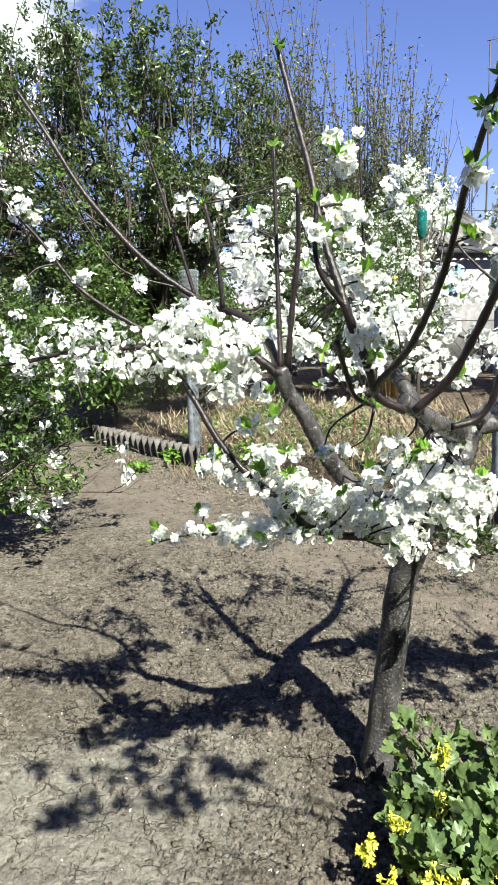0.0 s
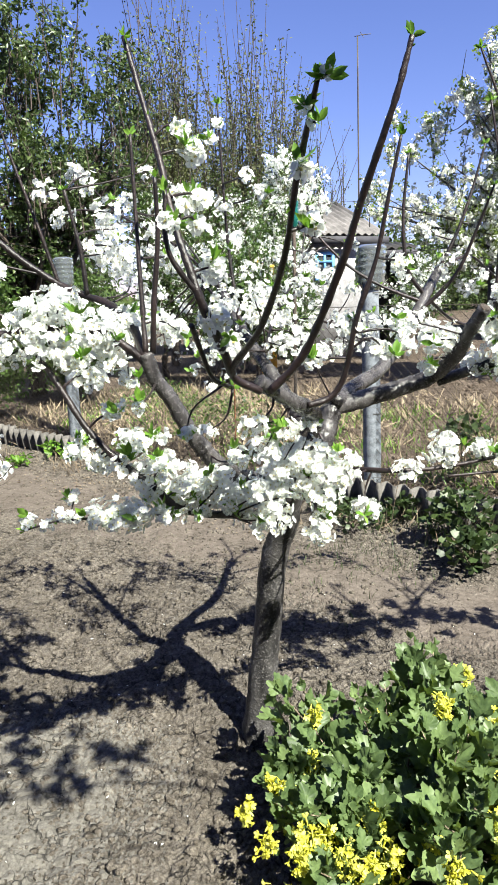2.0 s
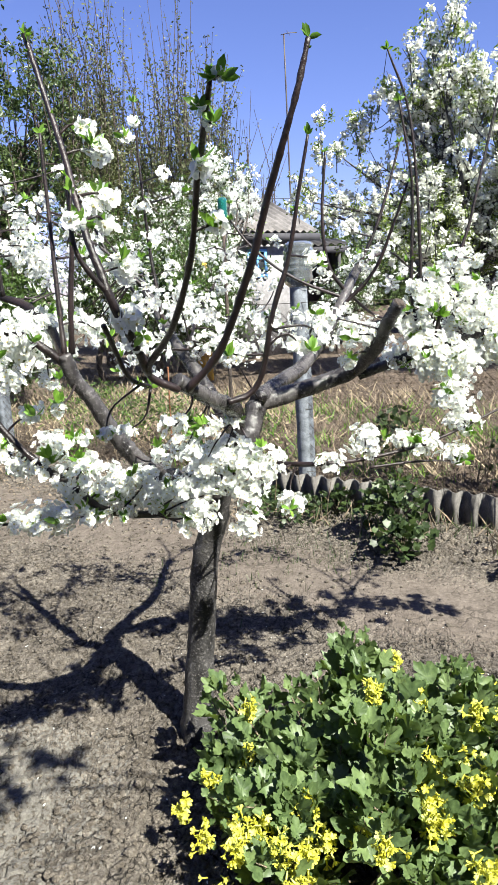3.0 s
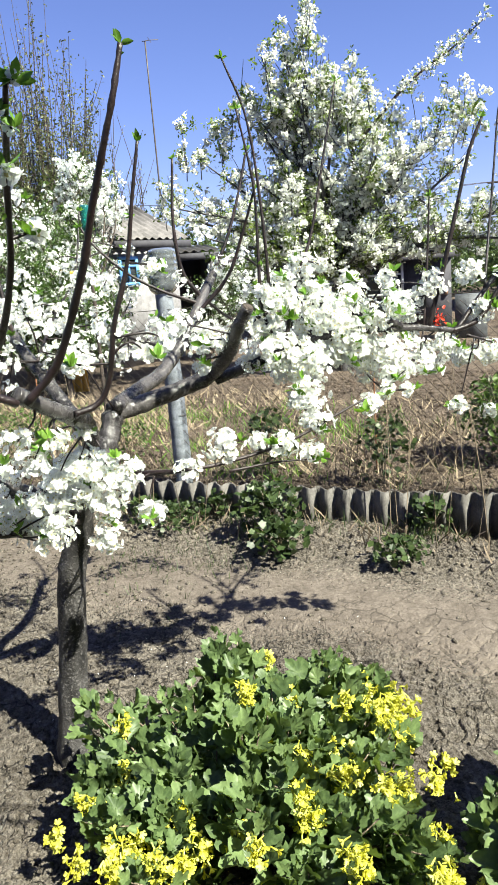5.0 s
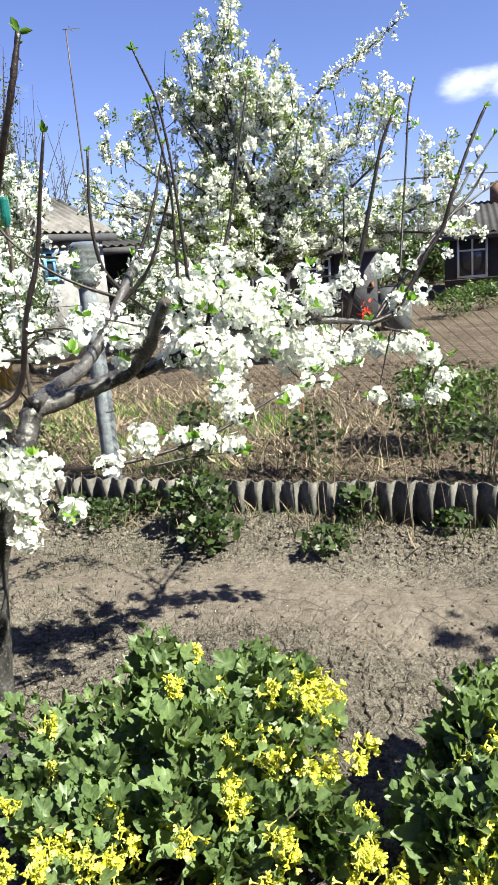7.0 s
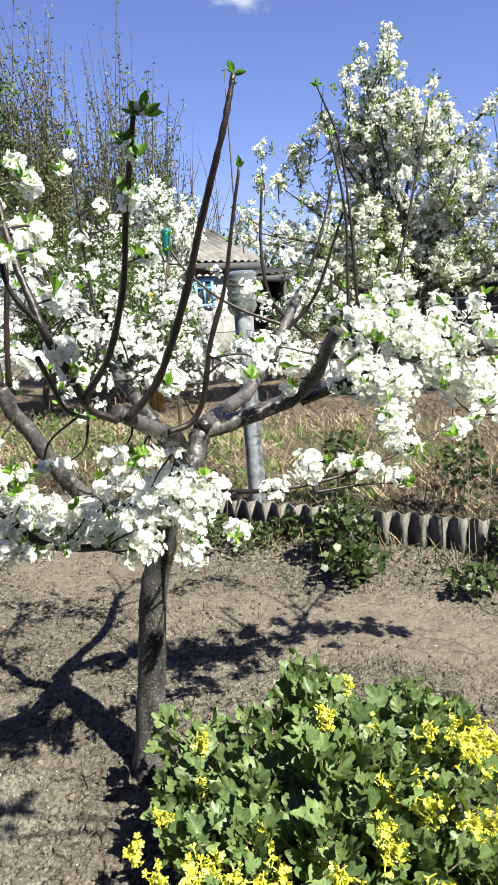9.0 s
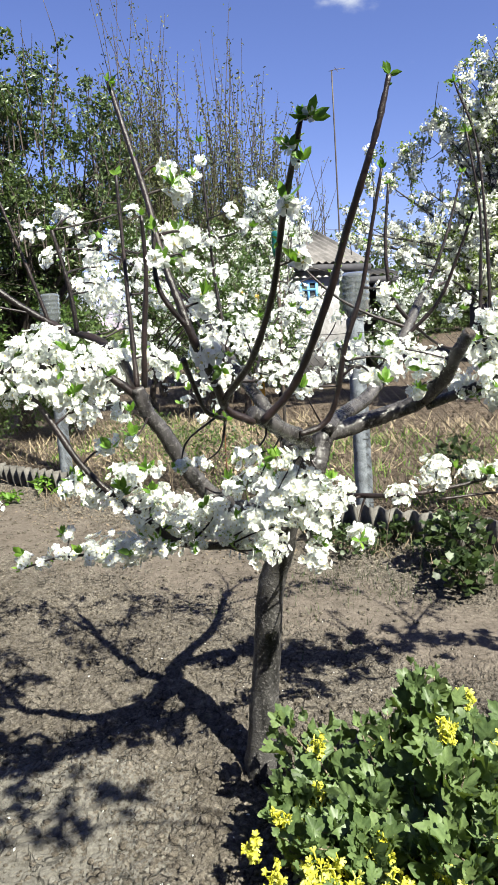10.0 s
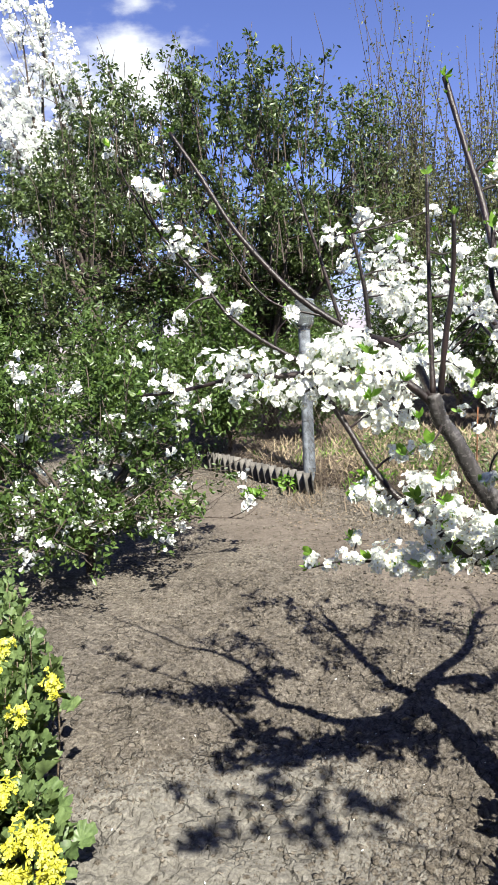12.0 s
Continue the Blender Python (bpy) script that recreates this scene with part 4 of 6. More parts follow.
def neighbour_plum():
    """A second plum, beside and behind the camera: its boughs reach overhead and only their shade is seen."""
    tree = thing("plum_tree", "second plum tree in white blossom with spreading boughs", "tree", (3.1, -1.0, 0.0))
    top = np.array((3.0, -0.95, 1.2))
    part("trunk", tube([(3.1, -1.0, -0.1), (3.06, -0.98, 0.6), top], 0.06, 0.045, 14, 16, 0.03), BARK, tree, "dark grey-brown bark", smooth=True)
    fork, knee = (1.5, -0.05, 2.4), (1.04, 0.26, 2.5)
    boughs = ([top, (2.2, -0.45, 2.1), fork, (1.07, 0.12, 2.5), (0.80, 0.13, 2.5), (0.53, 0.12, 2.5), (0.36, 0.07, 2.5), (0.20, 0.08, 2.5)],
              [fork, (1.37, 0.08, 2.46), (1.18, 0.17, 2.48), knee, (0.90, 0.38, 2.5), (0.70, 0.48, 2.5), (0.45, 0.55, 2.5), (0.20, 0.66, 2.5)],
              [knee, (0.88, 0.25, 2.5), (0.74, 0.27, 2.5), (0.60, 0.32, 2.5), (0.34, 0.36, 2.5), (0.14, 0.37, 2.5)],
              [top, (3.1, -0.5, 1.9), (3.3, -0.25, 2.4), (3.4, -0.1, 2.7)], [top, (3.4, -0.4, 2.0), (3.5, 0.0, 2.5)])
    # stretch of each bough that bears blossom, heads on it, their size and how far they stand off
    for k, (pts, (lo, hi, heads, big, stray)) in enumerate(zip(boughs, ((0.48, 0.90, 20, 0.036, 0.022), (0.36, 0.88, 26, 0.038, 0.045), (0.1, 0.85, 20, 0.036, 0.04), (0.6, 1.0, 9, 0.05, 0.03), (0.5, 1.0, 9, 0.05, 0.03)))):
        part("limb", tube(pts, 0.010 if k in (0, 3, 4) else 0.006, 0.003, 8, 40, 0.04), LIMB_BARK, tree, smooth=True)
        line = spline(pts, 100)
        for _ in range(heads):
            c = line[min(99, int(100 * RNG.uniform(lo, hi)))] + RNG.normal(size=3) * stray
            r = big * RNG.uniform(0.55, 1.15)
            n = int(6 + (r / 0.0165) ** 2 * 4.2)
            off = RNG.normal(size=(n, 3))
            off *= (RNG.uniform(0.15, 1.0, (n, 1)) ** 0.6) * r / (np.linalg.norm(off, axis=1)[:, None])
            part("blossom", scatter(FAR_FLOWER, c + off, turns(off / r + around(n, 0.4) * 0.7, RNG.uniform(0, 6.28, n)), RNG.uniform(0.011, 0.017, n)), PETAL, tree)
            tuft(c + around(1, 0.3)[0] * r * 0.8, 7, 0.030, tree)


neighbour_plum()


# ---- golden currants ----
def leaf_frames(axis, n):
    """Rotations for leaves that point along axis and show their faces upwards."""
    a = axis / np.linalg.norm(axis, axis=1)[:, None]
    up = np.array((0.12, -0.45, 0.8)) + RNG.normal(size=(n, 3)) * 0.5
    nrm = up - a * (up * a).sum(1)[:, None]
    nrm /= np.linalg.norm(nrm, axis=1)[:, None]
    return np.stack([a, np.cross(nrm, a), nrm], 2)


def currant(at, label, blobs, n_shoot, n_cluster, singles=300):
    """Arching stems; each ends in a leafy shoot, with hanging heads of yellow trumpets under the leaves."""
    bush = thing("currant_bush", label, "bush", at, group="flowering currants")
    base = np.array(at)
    leaf_me = []
    for k in range(6):
        V, F = CURRANT_SHAPE
        V = V.copy()
        V[:, 2] += 0.06 * np.sin(V[:, 1] * 6 + k) + (-0.28 if k % 3 else 0.10) * (V[:, 0] - 0.2) ** 2 + (0.45 + 0.12 * (k % 3)) * np.abs(V[:, 1]) - 0.1 * np.abs(V[:, 1]) ** 2
        V[1:, :2] *= 1 + RNG.normal(size=(len(V) - 1, 1)) * 0.05
        V[1:, 2] += np.where(np.arange(len(V) - 1) % 2, 0.035, -0.035) + RNG.normal(size=len(V) - 1) * 0.03
        me = mesh_fast("currant_leaf", V, F)
        me.materials.append(CURRANT_LEAF)
        leaf_me.append((me, V, F))
    w = np.array([b[3] ** 2 for b in blobs])
    B = np.array(blobs)
    where, axes, sizes, tips = [], [], [], []
    for k in range(n_shoot):
        c = B[k % len(B)] if k < 2 * len(B) else B[RNG.choice(len(B), p=w / w.sum())]
        d = around(1, 0.75)[0]
        tip = c[:3] + d * c[3] * RNG.uniform(0.62, 1.0)
        foot = base + np.array((*(RNG.normal(size=2) * 0.09), 0))
        foot[:2] = foot[:2] * 0.6 + tip[:2] * 0.4
        foot[2] = float(lie(foot[0], foot[1]))
        tip[2] = max(tip[2], foot[2] + 0.07)
        mid = (foot + tip) / 2 + RNG.normal(size=3) * 0.025 + d * 0.02
        part("stem", tube([foot - (0, 0, 0.02), mid, tip], 0.005, 0.0018, 5, 9), CURRANT_STEM, bush, smooth=True)
        line = spline([foot, mid, tip], 30)
        grow = line[-1] - line[-6]
        grow /= np.linalg.norm(grow)
        grow = grow * 0.6 + np.array((0, -0.05, 0.45))
        m = RNG.integers(8, 12)
        turn = RNG.uniform(0, 6.28)
        for q in range(m):
            f = q / (m - 1)
            at_q = line[int(29 - 15 * f ** 1.1)]
            a = turn + q * 2.4
            side = np.array((math.cos(a), math.sin(a), 0))
            ax = side * (0.35 + 0.65 * min(1, f * 1.4)) + grow * (1.15 - 0.5 * f) + RNG.normal(size=3) * 0.12
            ax /= np.linalg.norm(ax)
            s = (0.030 + 0.050 * min(1.0, 2.0 * f)) * RNG.uniform(0.7, 1.2)
            where.append(at_q + ax * s * 0.35)
            axes.append(ax)
            sizes.append(s)
        tips.append((tip, d, line[20]))
    where, axes, sizes = np.array(where), np.array(axes), np.array(sizes)
    n = len(where)
    where[:, 2] = np.maximum(where[:, 2], lie(where[:, 0], where[:, 1]) + 0.02)
    M = leaf_frames(axes, n)
    order = np.argsort(-(where[:, 2] + 0.15 * RNG.random(n)))
    for i in order[:singles]:
        ob = part("leaf", leaf_me[RNG.integers(6)][0], None, None)
        ob.parent, ob.matrix_parent_inverse = bush, Matrix.Translation(bush.location).inverted()
        s = float(sizes[i])
        ob.matrix_basis = Matrix.LocRotScale(Vector(where[i]), Matrix(M[i].tolist()).to_quaternion(), Vector((s, s, s)))
    rest = order[singles:]
    if len(rest):
        kinds = RNG.integers(6, size=len(rest))
        tagged(part("foliage", join([scatter(leaf_me[k][1:], where[rest[kinds == k]], M[rest[kinds == k]], sizes[rest[kinds == k]]) for k in range(6) if (kinds == k).any()]), CURRANT_LEAF, bush), kind="stuff")
    # heads sit low on the shoots, more of them on the sunny side
    score = np.array([-t[0][2] * 0.55 - t[0][1] * 0.3 + RNG.random() * 0.8 for t in tips])
    for i in np.argsort(-score)[:n_cluster]:
        tip, d, low = tips[i]
        q = low * 0.15 + tip * 0.85 + np.array((d[0] * 0.07 - 0.02, -0.105, 0.018))
        q[2] = max(q[2], float(lie(q[0], q[1])) + 0.045)
        n = RNG.integers(20, 34)
        fall = np.array((d[0] * 0.4, -0.4, -0.75))
        fall /= np.linalg.norm(fall)
        along = RNG.random(n) ** 0.8
        off = fall * (along * 0.050)[:, None] + RNG.normal(size=(n, 3)) * 0.011
        aim = around(n, -0.1) * 0.85 + fall * 0.5
        part("flower_head", scatter(TRUMPET, q + off, turns(aim, RNG.uniform(0, 6.28, n)), RNG.uniform(0.023, 0.032, n)), CURRANT_FLOWER, bush)


currant((0.9, 1.6, 0.0), "golden currant bush with lobed leaves and yellow flowers", ((0.66, 1.82, 0.22, 0.17), (0.92, 1.84, 0.30, 0.17), (1.16, 1.62, 0.28, 0.17), (0.50, 1.52, 0.15, 0.15), (0.74, 1.32, 0.20, 0.18), (0.95, 1.22, 0.16, 0.18),
        (0.90, 1.55, 0.26, 0.2), (0.46, 1.74, 0.10, 0.11), (0.62, 1.58, 0.18, 0.16), (0.95, 2.0, 0.38, 0.07), (1.12, 1.42, 0.22, 0.17), (0.42, 1.62, 0.13, 0.12), (0.5, 1.35, 0.14, 0.14), (0.52, 1.95, 0.22, 0.13), (0.44, 1.79, 0.15, 0.12), (1.08, 1.16, 0.18, 0.15), (1.14, 1.02, 0.15, 0.12), (1.27, 1.80, 0.27, 0.11), (1.36, 1.70, 0.24, 0.09)), 176, 92)
currant((1.42, 1.05, 0.0), "golden currant bush with sparse shoots and yellow flowers", ((1.46, 1.20, 0.22, 0.08), (1.60, 1.10, 0.28, 0.12), (1.42, 0.86, 0.24, 0.15), (1.6, 0.85, 0.25, 0.2), (1.75, 1.15, 0.3, 0.13), (1.3, 0.84, 0.20, 0.12), (1.32, 1.0, 0.16, 0.12), (1.75, 0.9, 0.28, 0.16)), 100, 58)
currant((-1.45, 2.3, -0.03), "golden currant bush with small yellow flowers", ((-1.86, 3.12, 0.40, 0.17), (-1.62, 2.50, 0.33, 0.17), (-1.42, 2.62, 0.24, 0.08), (-1.36, 2.06, 0.2, 0.14), (-1.14, 1.78, 0.08, 0.09), (-1.24, 1.72, 0.16, 0.14), (-1.65, 2.1, 0.3, 0.25), (-1.5, 1.85, 0.2, 0.2), (-1.20, 2.10, 0.62, 0.08), (-1.36, 2.25, 0.66, 0.12), (-1.22, 2.0, 0.52, 0.10), (-1.16, 1.86, 0.42, 0.10), (-1.09, 1.72, 0.28, 0.11), (-1.06, 1.66, 0.16, 0.10)), 175, 88)


# ---- trees behind ----
def crown_tree(name, label, base, top, crowns, leaf, leaf_mat, n_leaf, leaf_size, bark, trunk_r, n_limb=14, n_twig=90, flower=0, flower_size=0.03, group="", upright=0.4, lean=(0, 0), clump=0.22, reach=0.8, category="tree", spires=0, spire=0.9, per=9, tuft_of=14, petal=PETAL):
    """A tree of one trunk, limbs that reach into its crowns, twigs, and leaves in loose clumps on the twigs."""
    base = np.array(base, float)
    t = thing(name, label, category, tuple(base), group)
    crowns = np.array(crowns, float)
    fork = base + np.array((lean[0], lean[1], top))
    part("trunk", tube([base - (0, 0, 0.1), (base + fork) / 2 + RNG.normal(size=3) * 0.05, fork], trunk_r, trunk_r * 0.75, 10, 14, 0.06), bark, t, smooth=True)
    vol = crowns[:, 3] * crowns[:, 4] * crowns[:, 5]
    limbs = []
    for k in range(n_limb):
        c = crowns[k % len(crowns)] if k < 2 * len(crowns) else crowns[RNG.choice(len(crowns), p=vol / vol.sum())]
        tip = c[:3] + around(1, upright)[0] * c[3:6] * RNG.uniform(0.3, 0.85)
        start = base + (fork - base) * RNG.uniform(0.7, 1.0)
        L = np.linalg.norm(tip - start)
        mid = start + (tip - start) * 0.5 + RNG.normal(size=3) * 0.07 * L * np.array((1, 1, 0.3)) + np.array((0, 0, 0.06)) * L
        limbs.append((start, mid, tip))
    for s, m, e in limbs:
        part("limb", tube([s, m, e], trunk_r * 0.38, trunk_r * 0.08, 7, 12, 0.06), bark, t, smooth=True)
    path = np.concatenate([spline(l, 16)[4:] for l in limbs])
    twigs, spots = [], []
    centre = crowns[:, :3].mean(0)

    def inside(q):
        return (((q - crowns[:, :3]) / (crowns[:, 3:6] * 1.12)) ** 2).sum(1).min() < 1

    for _ in range(n_twig):
        for _try in range(6):
            a = path[RNG.integers(len(path))]
            d = around(1, upright)[0] + 0.5 * (a - centre) / (np.linalg.norm(a - centre) + 0.3)
            want = a + d * reach * RNG.uniform(0.35, 1.0)
            if inside(want):
                break
        m = (a + want) / 2 + RNG.normal(size=3) * 0.06 * reach + np.array((0, 0, -0.03))
        twigs.append(tube([a, m, want], max(0.004, trunk_r * 0.06), 0.003, 4, 6, cap=False))
        spots.append(spline([a, m, want], 10)[2:])
    # upright young shoots break the outline of the crown
    for _ in range(spires):
        c = crowns[RNG.choice(len(crowns), p=vol / vol.sum())]
        a = c[:3] + around(1, 1.2)[0] * c[3:6] * RNG.uniform(0.6, 0.95)
        e = a + np.array((*(RNG.normal(size=2) * 0.16), RNG.uniform(0.45, 1.0))) * spire
        m = (a + e) / 2 + RNG.normal(size=3) * 0.05 * spire
        twigs.append(tube([a - (0, 0, 0.2 * spire), m, e], max(0.006, trunk_r * 0.07), 0.003, 4, 7, cap=False))
        line = spline([a, m, e], 16)
        spots.append(np.repeat(line[:-1], 2, 0))
    tagged(part("twig_mass", join(twigs), bark, t, smooth=True), kind="stuff")
    spots = np.concatenate(spots)

    def put(n, shape, size, material, pname, spread, nests):
        # loose clumps: many leaves share a spot
        nest = spots[RNG.integers(len(spots), size=nests)] + RNG.normal(size=(nests, 3)) * spread
        k = nest[RNG.integers(nests, size=n)]
        p = k + RNG.normal(size=(n, 3)) * spread * 0.55
        M = turns(around(n, 0.5), RNG.uniform(0, 6.28, n))
        tagged(part(pname, scatter(shape, p, M, RNG.uniform(0.6, 1.3, n) * size), material, t), kind="stuff")

    if n_leaf:
        put(n_leaf, leaf, leaf_size, leaf_mat, "crown", clump, max(20, n_leaf // tuft_of))
    if flower:
        put(flower, TINY_FLOWER, flower_size, petal, "blossom", clump * 0.8, max(20, flower // per))
    return t


def shoot_tree(name, label, base, spread, low, high, n, leaf_mat, n_leaf, leaf_size, lean=(0, 0)):
    """A tree or thicket of many upright, leafy shoots from a low head."""
    base = np.array(base, float)
    t = thing(name, label, "tree", tuple(base), "upright twiggy trees")
    part("trunk", tube([base - (0, 0, 0.1), base + (0.03, 0, low * 0.5), base + (0, 0, low)], 0.08, 0.06, 9, 10, 0.06), OLD_BARK, t, smooth=True)
    tubes, spots = [], []
    for _ in range(n):
        a = RNG.uniform(0, 6.28)
        q = math.sqrt(RNG.random())
        foot = base + np.array((0, 0, low * RNG.uniform(0.7, 1.0)))
        side = np.array((math.cos(a) * spread[0] * q, math.sin(a) * spread[1] * q, 0))
        h = low + (high - low) * RNG.uniform(0.45, 1.0) * (1 - 0.35 * q)
        P = [foot, foot + side * 0.7 + (0, 0, (h - low) * 0.25), foot + side * 0.95 + (*(RNG.normal(size=2) * 0.1), (h - low) * 0.6), base + side * 1.15 + (lean[0], lean[1], h) + np.array((*(RNG.normal(size=2) * 0.22), 0))]
        tubes.append(tube(P, 0.017, 0.0035, 4, 14, cap=False))
        spots.append(spline(P, 40)[8:])
    tagged(part("shoot_mass", join(tubes), OLD_BARK, t, smooth=True), kind="stuff")
    spots = np.concatenate(spots)
    w = np.clip(1.25 - 1.25 * (spots[:, 2] - base[2] - low) / (high - low), 0.32, 1.2) ** 1.8
    k = spots[RNG.choice(len(spots), n_leaf, p=w / w.sum())]
    p = k + RNG.normal(size=(n_leaf, 3)) * 0.05
    tagged(part("crown", scatter(SMALL_SHAPE, p, turns(around(n_leaf, 0.4), RNG.uniform(0, 6.28, n_leaf)), RNG.uniform(0.6, 1.3, n_leaf) * leaf_size), leaf_mat, t), kind="stuff")


OLIVE_LEAF = leaf_material("olive_leaf", [(0.0, (0.050, 0.058, 0.027)), (0.6, (0.095, 0.105, 0.046)), (1.0, (0.17, 0.175, 0.09))], 0.45, 0.3)
PEAR_LEAF = leaf_material("pear_leaf", [(0.0, (0.07, 0.105, 0.025)), (0.6, (0.13, 0.175, 0.04)), (1.0, (0.21, 0.26, 0.075))], 0.45, 0.35)
PEAR_PETAL = leaf_material("cream_petal", [(0.0, (0.68, 0.69, 0.64)), (1.0, (0.76, 0.77, 0.72))], 0.6, 0.38, 1.1, (1.0, 1.0, 0.92))
pear = crown_tree("pear_tree", "tall pear tree in full white blossom", (5.2, 7.9, 0.35), 1.4,
           ((4.65, 7.7, 3.7, 0.45, 0.45, 0.65), (4.2, 8.0, 3.4, 0.4, 0.5, 0.4), (5.15, 7.5, 3.4, 0.55, 0.6, 0.5), (4.25, 8.1, 2.9, 0.8, 0.7, 0.7), (5.3, 7.6, 2.8, 0.9, 0.8, 0.7), (6.0, 7.0, 2.8, 0.8, 0.7, 0.6), (5.0, 7.9, 2.2, 1.4, 1.0, 0.55), (3.5, 8.5, 2.8, 0.5, 0.6, 0.5), (6.4, 6.7, 2.8, 0.5, 0.5, 0.5), (6.75, 6.5, 2.2, 0.6, 0.5, 0.6), (6.9, 6.3, 1.9, 0.5, 0.5, 0.5), (4.0, 8.3, 1.9, 0.9, 0.7, 0.5), (4.65, 7.7, 4.2, 0.25, 0.25, 0.3), (4.72, 7.65, 4.5, 0.2, 0.22, 0.3), (4.2, 7.8, 3.95, 0.2, 0.25, 0.3), (4.7, 7.8, 3.2, 0.9, 0.7, 0.7), (3.15, 8.6, 2.2, 0.5, 0.5, 0.5), (3.1, 8.2, 2.3, 0.3, 0.4, 0.45), (4.6, 7.6, 1.75, 0.8, 0.6, 0.35), (5.6, 7.3, 1.8, 0.8, 0.6, 0.35), (6.3, 6.8, 1.75, 0.6, 0.5, 0.4)),
           SMALL_SHAPE, PEAR_LEAF, 22000, 0.05, BARK, 0.10, 28, 860, 54000, 0.0215, clump=0.055, reach=0.65, upright=0.8, spires=90, spire=0.6, per=18, petal=PEAR_PETAL)
# one long bough leans out over the outbuilding
lone = [(5.3, 7.5, 3.2), (5.75, 7.15, 3.75), (6.15, 6.9, 4.05), (6.5, 6.7, 4.35)]
part("limb", tube(lone, 0.022, 0.006, 6, 16, 0.06), OLD_BARK, pear, smooth=True)
q = spline(lone, 40)[RNG.integers(8, 40, 46)] + RNG.normal(size=(46, 3)) * 0.04
q = np.repeat(q, 9, 0) + RNG.normal(size=(46 * 9, 3)) * 0.03
tagged(part("blossom", scatter(FAR_FLOWER, q, turns(around(len(q), 0.5), RNG.uniform(0, 6.28, len(q))), RNG.uniform(0.015, 0.026, len(q))), PEAR_PETAL, pear), kind="stuff")
tagged(part("crown", scatter(SMALL_SHAPE, q[::2], turns(around(len(q[::2]), 0.5), RNG.uniform(0, 6.28, len(q[::2]))), RNG.uniform(0.03, 0.06, len(q[::2]))), PEAR_LEAF, pear), kind="stuff")
crown_tree("apple_tree", "leafy green fruit tree with dense small leaves", (-1.2, 10.2, 0.25), 1.3,
           ((-1.3, 9.7, 3.4, 1.5, 1.1, 1.2), (-2.9, 9.6, 3.25, 1.3, 1.0, 1.25), (0.0, 10.0, 3.1, 0.8, 0.9, 1.2), (-1.5, 9.0, 2.2, 2.0, 0.8, 1.0), (-3.4, 9.0, 2.3, 1.2, 0.9, 1.1), (-0.9, 9.5, 4.1, 0.7, 0.6, 0.6), (-2.2, 9.5, 4.05, 0.6, 0.5, 0.5), (0.3, 9.9, 3.5, 0.4, 0.35, 0.5)),
           SMALL_SHAPE, TREE_LEAF, 58000, 0.066, OLD_BARK, 0.14, 40, 900, clump=0.065, reach=0.9, upright=0.7, spires=230, spire=1.25, tuft_of=20)
crown_tree("apple_tree", "leafy green fruit tree with dense small leaves", (-4.8, 9.2, 0.1), 1.2,
           ((-4.5, 9.0, 2.8, 1.2, 1.2, 1.0), (-5.8, 8.8, 2.6, 1.2, 1.2, 1.1), (-4.2, 8.6, 1.8, 1.6, 1.0, 0.9)), SMALL_SHAPE, TREE_LEAF, 32000, 0.072, OLD_BARK, 0.12, 20, 500, clump=0.075, reach=0.9, upright=0.7, spires=80, spire=0.9, tuft_of=20)
crown_tree("cherry_tree", "tall far cherry tree in white blossom", (-5.2, 14.4, 0.1), 3.0,
           ((-5.7, 14.0, 6.8, 0.9, 0.9, 1.3), (-5.9, 14.0, 7.5, 0.8, 0.7, 0.7), (-5.2, 14.0, 6.3, 0.8, 0.7, 0.7), (-4.6, 14.0, 5.9, 0.7, 0.7, 0.5), (-6.4, 14.0, 6.0, 0.8, 0.7, 0.9), (-4.9, 14.6, 5.6, 1.1, 1.0, 0.9), (-6.3, 13.8, 5.4, 1.1, 1.0, 1.2), (-3.9, 14.4, 5.3, 0.9, 0.8, 0.8), (-3.3, 14.2, 4.9, 0.7, 0.7, 0.6), (-4.8, 14.2, 6.2, 0.6, 0.6, 0.6), (-6.5, 14.0, 4.3, 0.9, 0.8, 0.9)), SMALL_SHAPE, CHERRY_LEAF, 800, 0.05, OLD_BARK, 0.16, 36, 560, 24000, 0.040, clump=0.10, upright=0.8, spires=30, spire=0.9, per=16)
crown_tree("cherry_sapling", "young cherry tree, fresh green leaves with white blossoms", (-2.05, 4.85, 0.0), 0.35,
           ((-1.75, 4.6, 0.95, 0.7, 0.6, 0.5), (-2.3, 4.6, 0.9, 0.75, 0.6, 0.6), (-1.35, 4.9, 0.8, 0.5, 0.5, 0.4), (-2.05, 4.2, 0.55, 0.6, 0.35, 0.35), (-2.75, 4.3, 0.9, 0.7, 0.6, 0.7), (-1.12, 5.0, 0.9, 0.45, 0.42, 0.42), (-1.05, 4.95, 0.55, 0.36, 0.36, 0.3), (-1.75, 3.95, 0.42, 0.5, 0.35, 0.3), (-1.35, 4.45, 0.5, 0.45, 0.4, 0.35), (-2.5, 3.8, 0.5, 0.5, 0.4, 0.4)),
           OVAL_SHAPE, CHERRY_LEAF, 14000, 0.046, OLD_BARK, 0.045, 28, 320, 3200, 0.021, clump=0.05, reach=0.4, spires=40, spire=0.4, per=15, tuft_of=18)
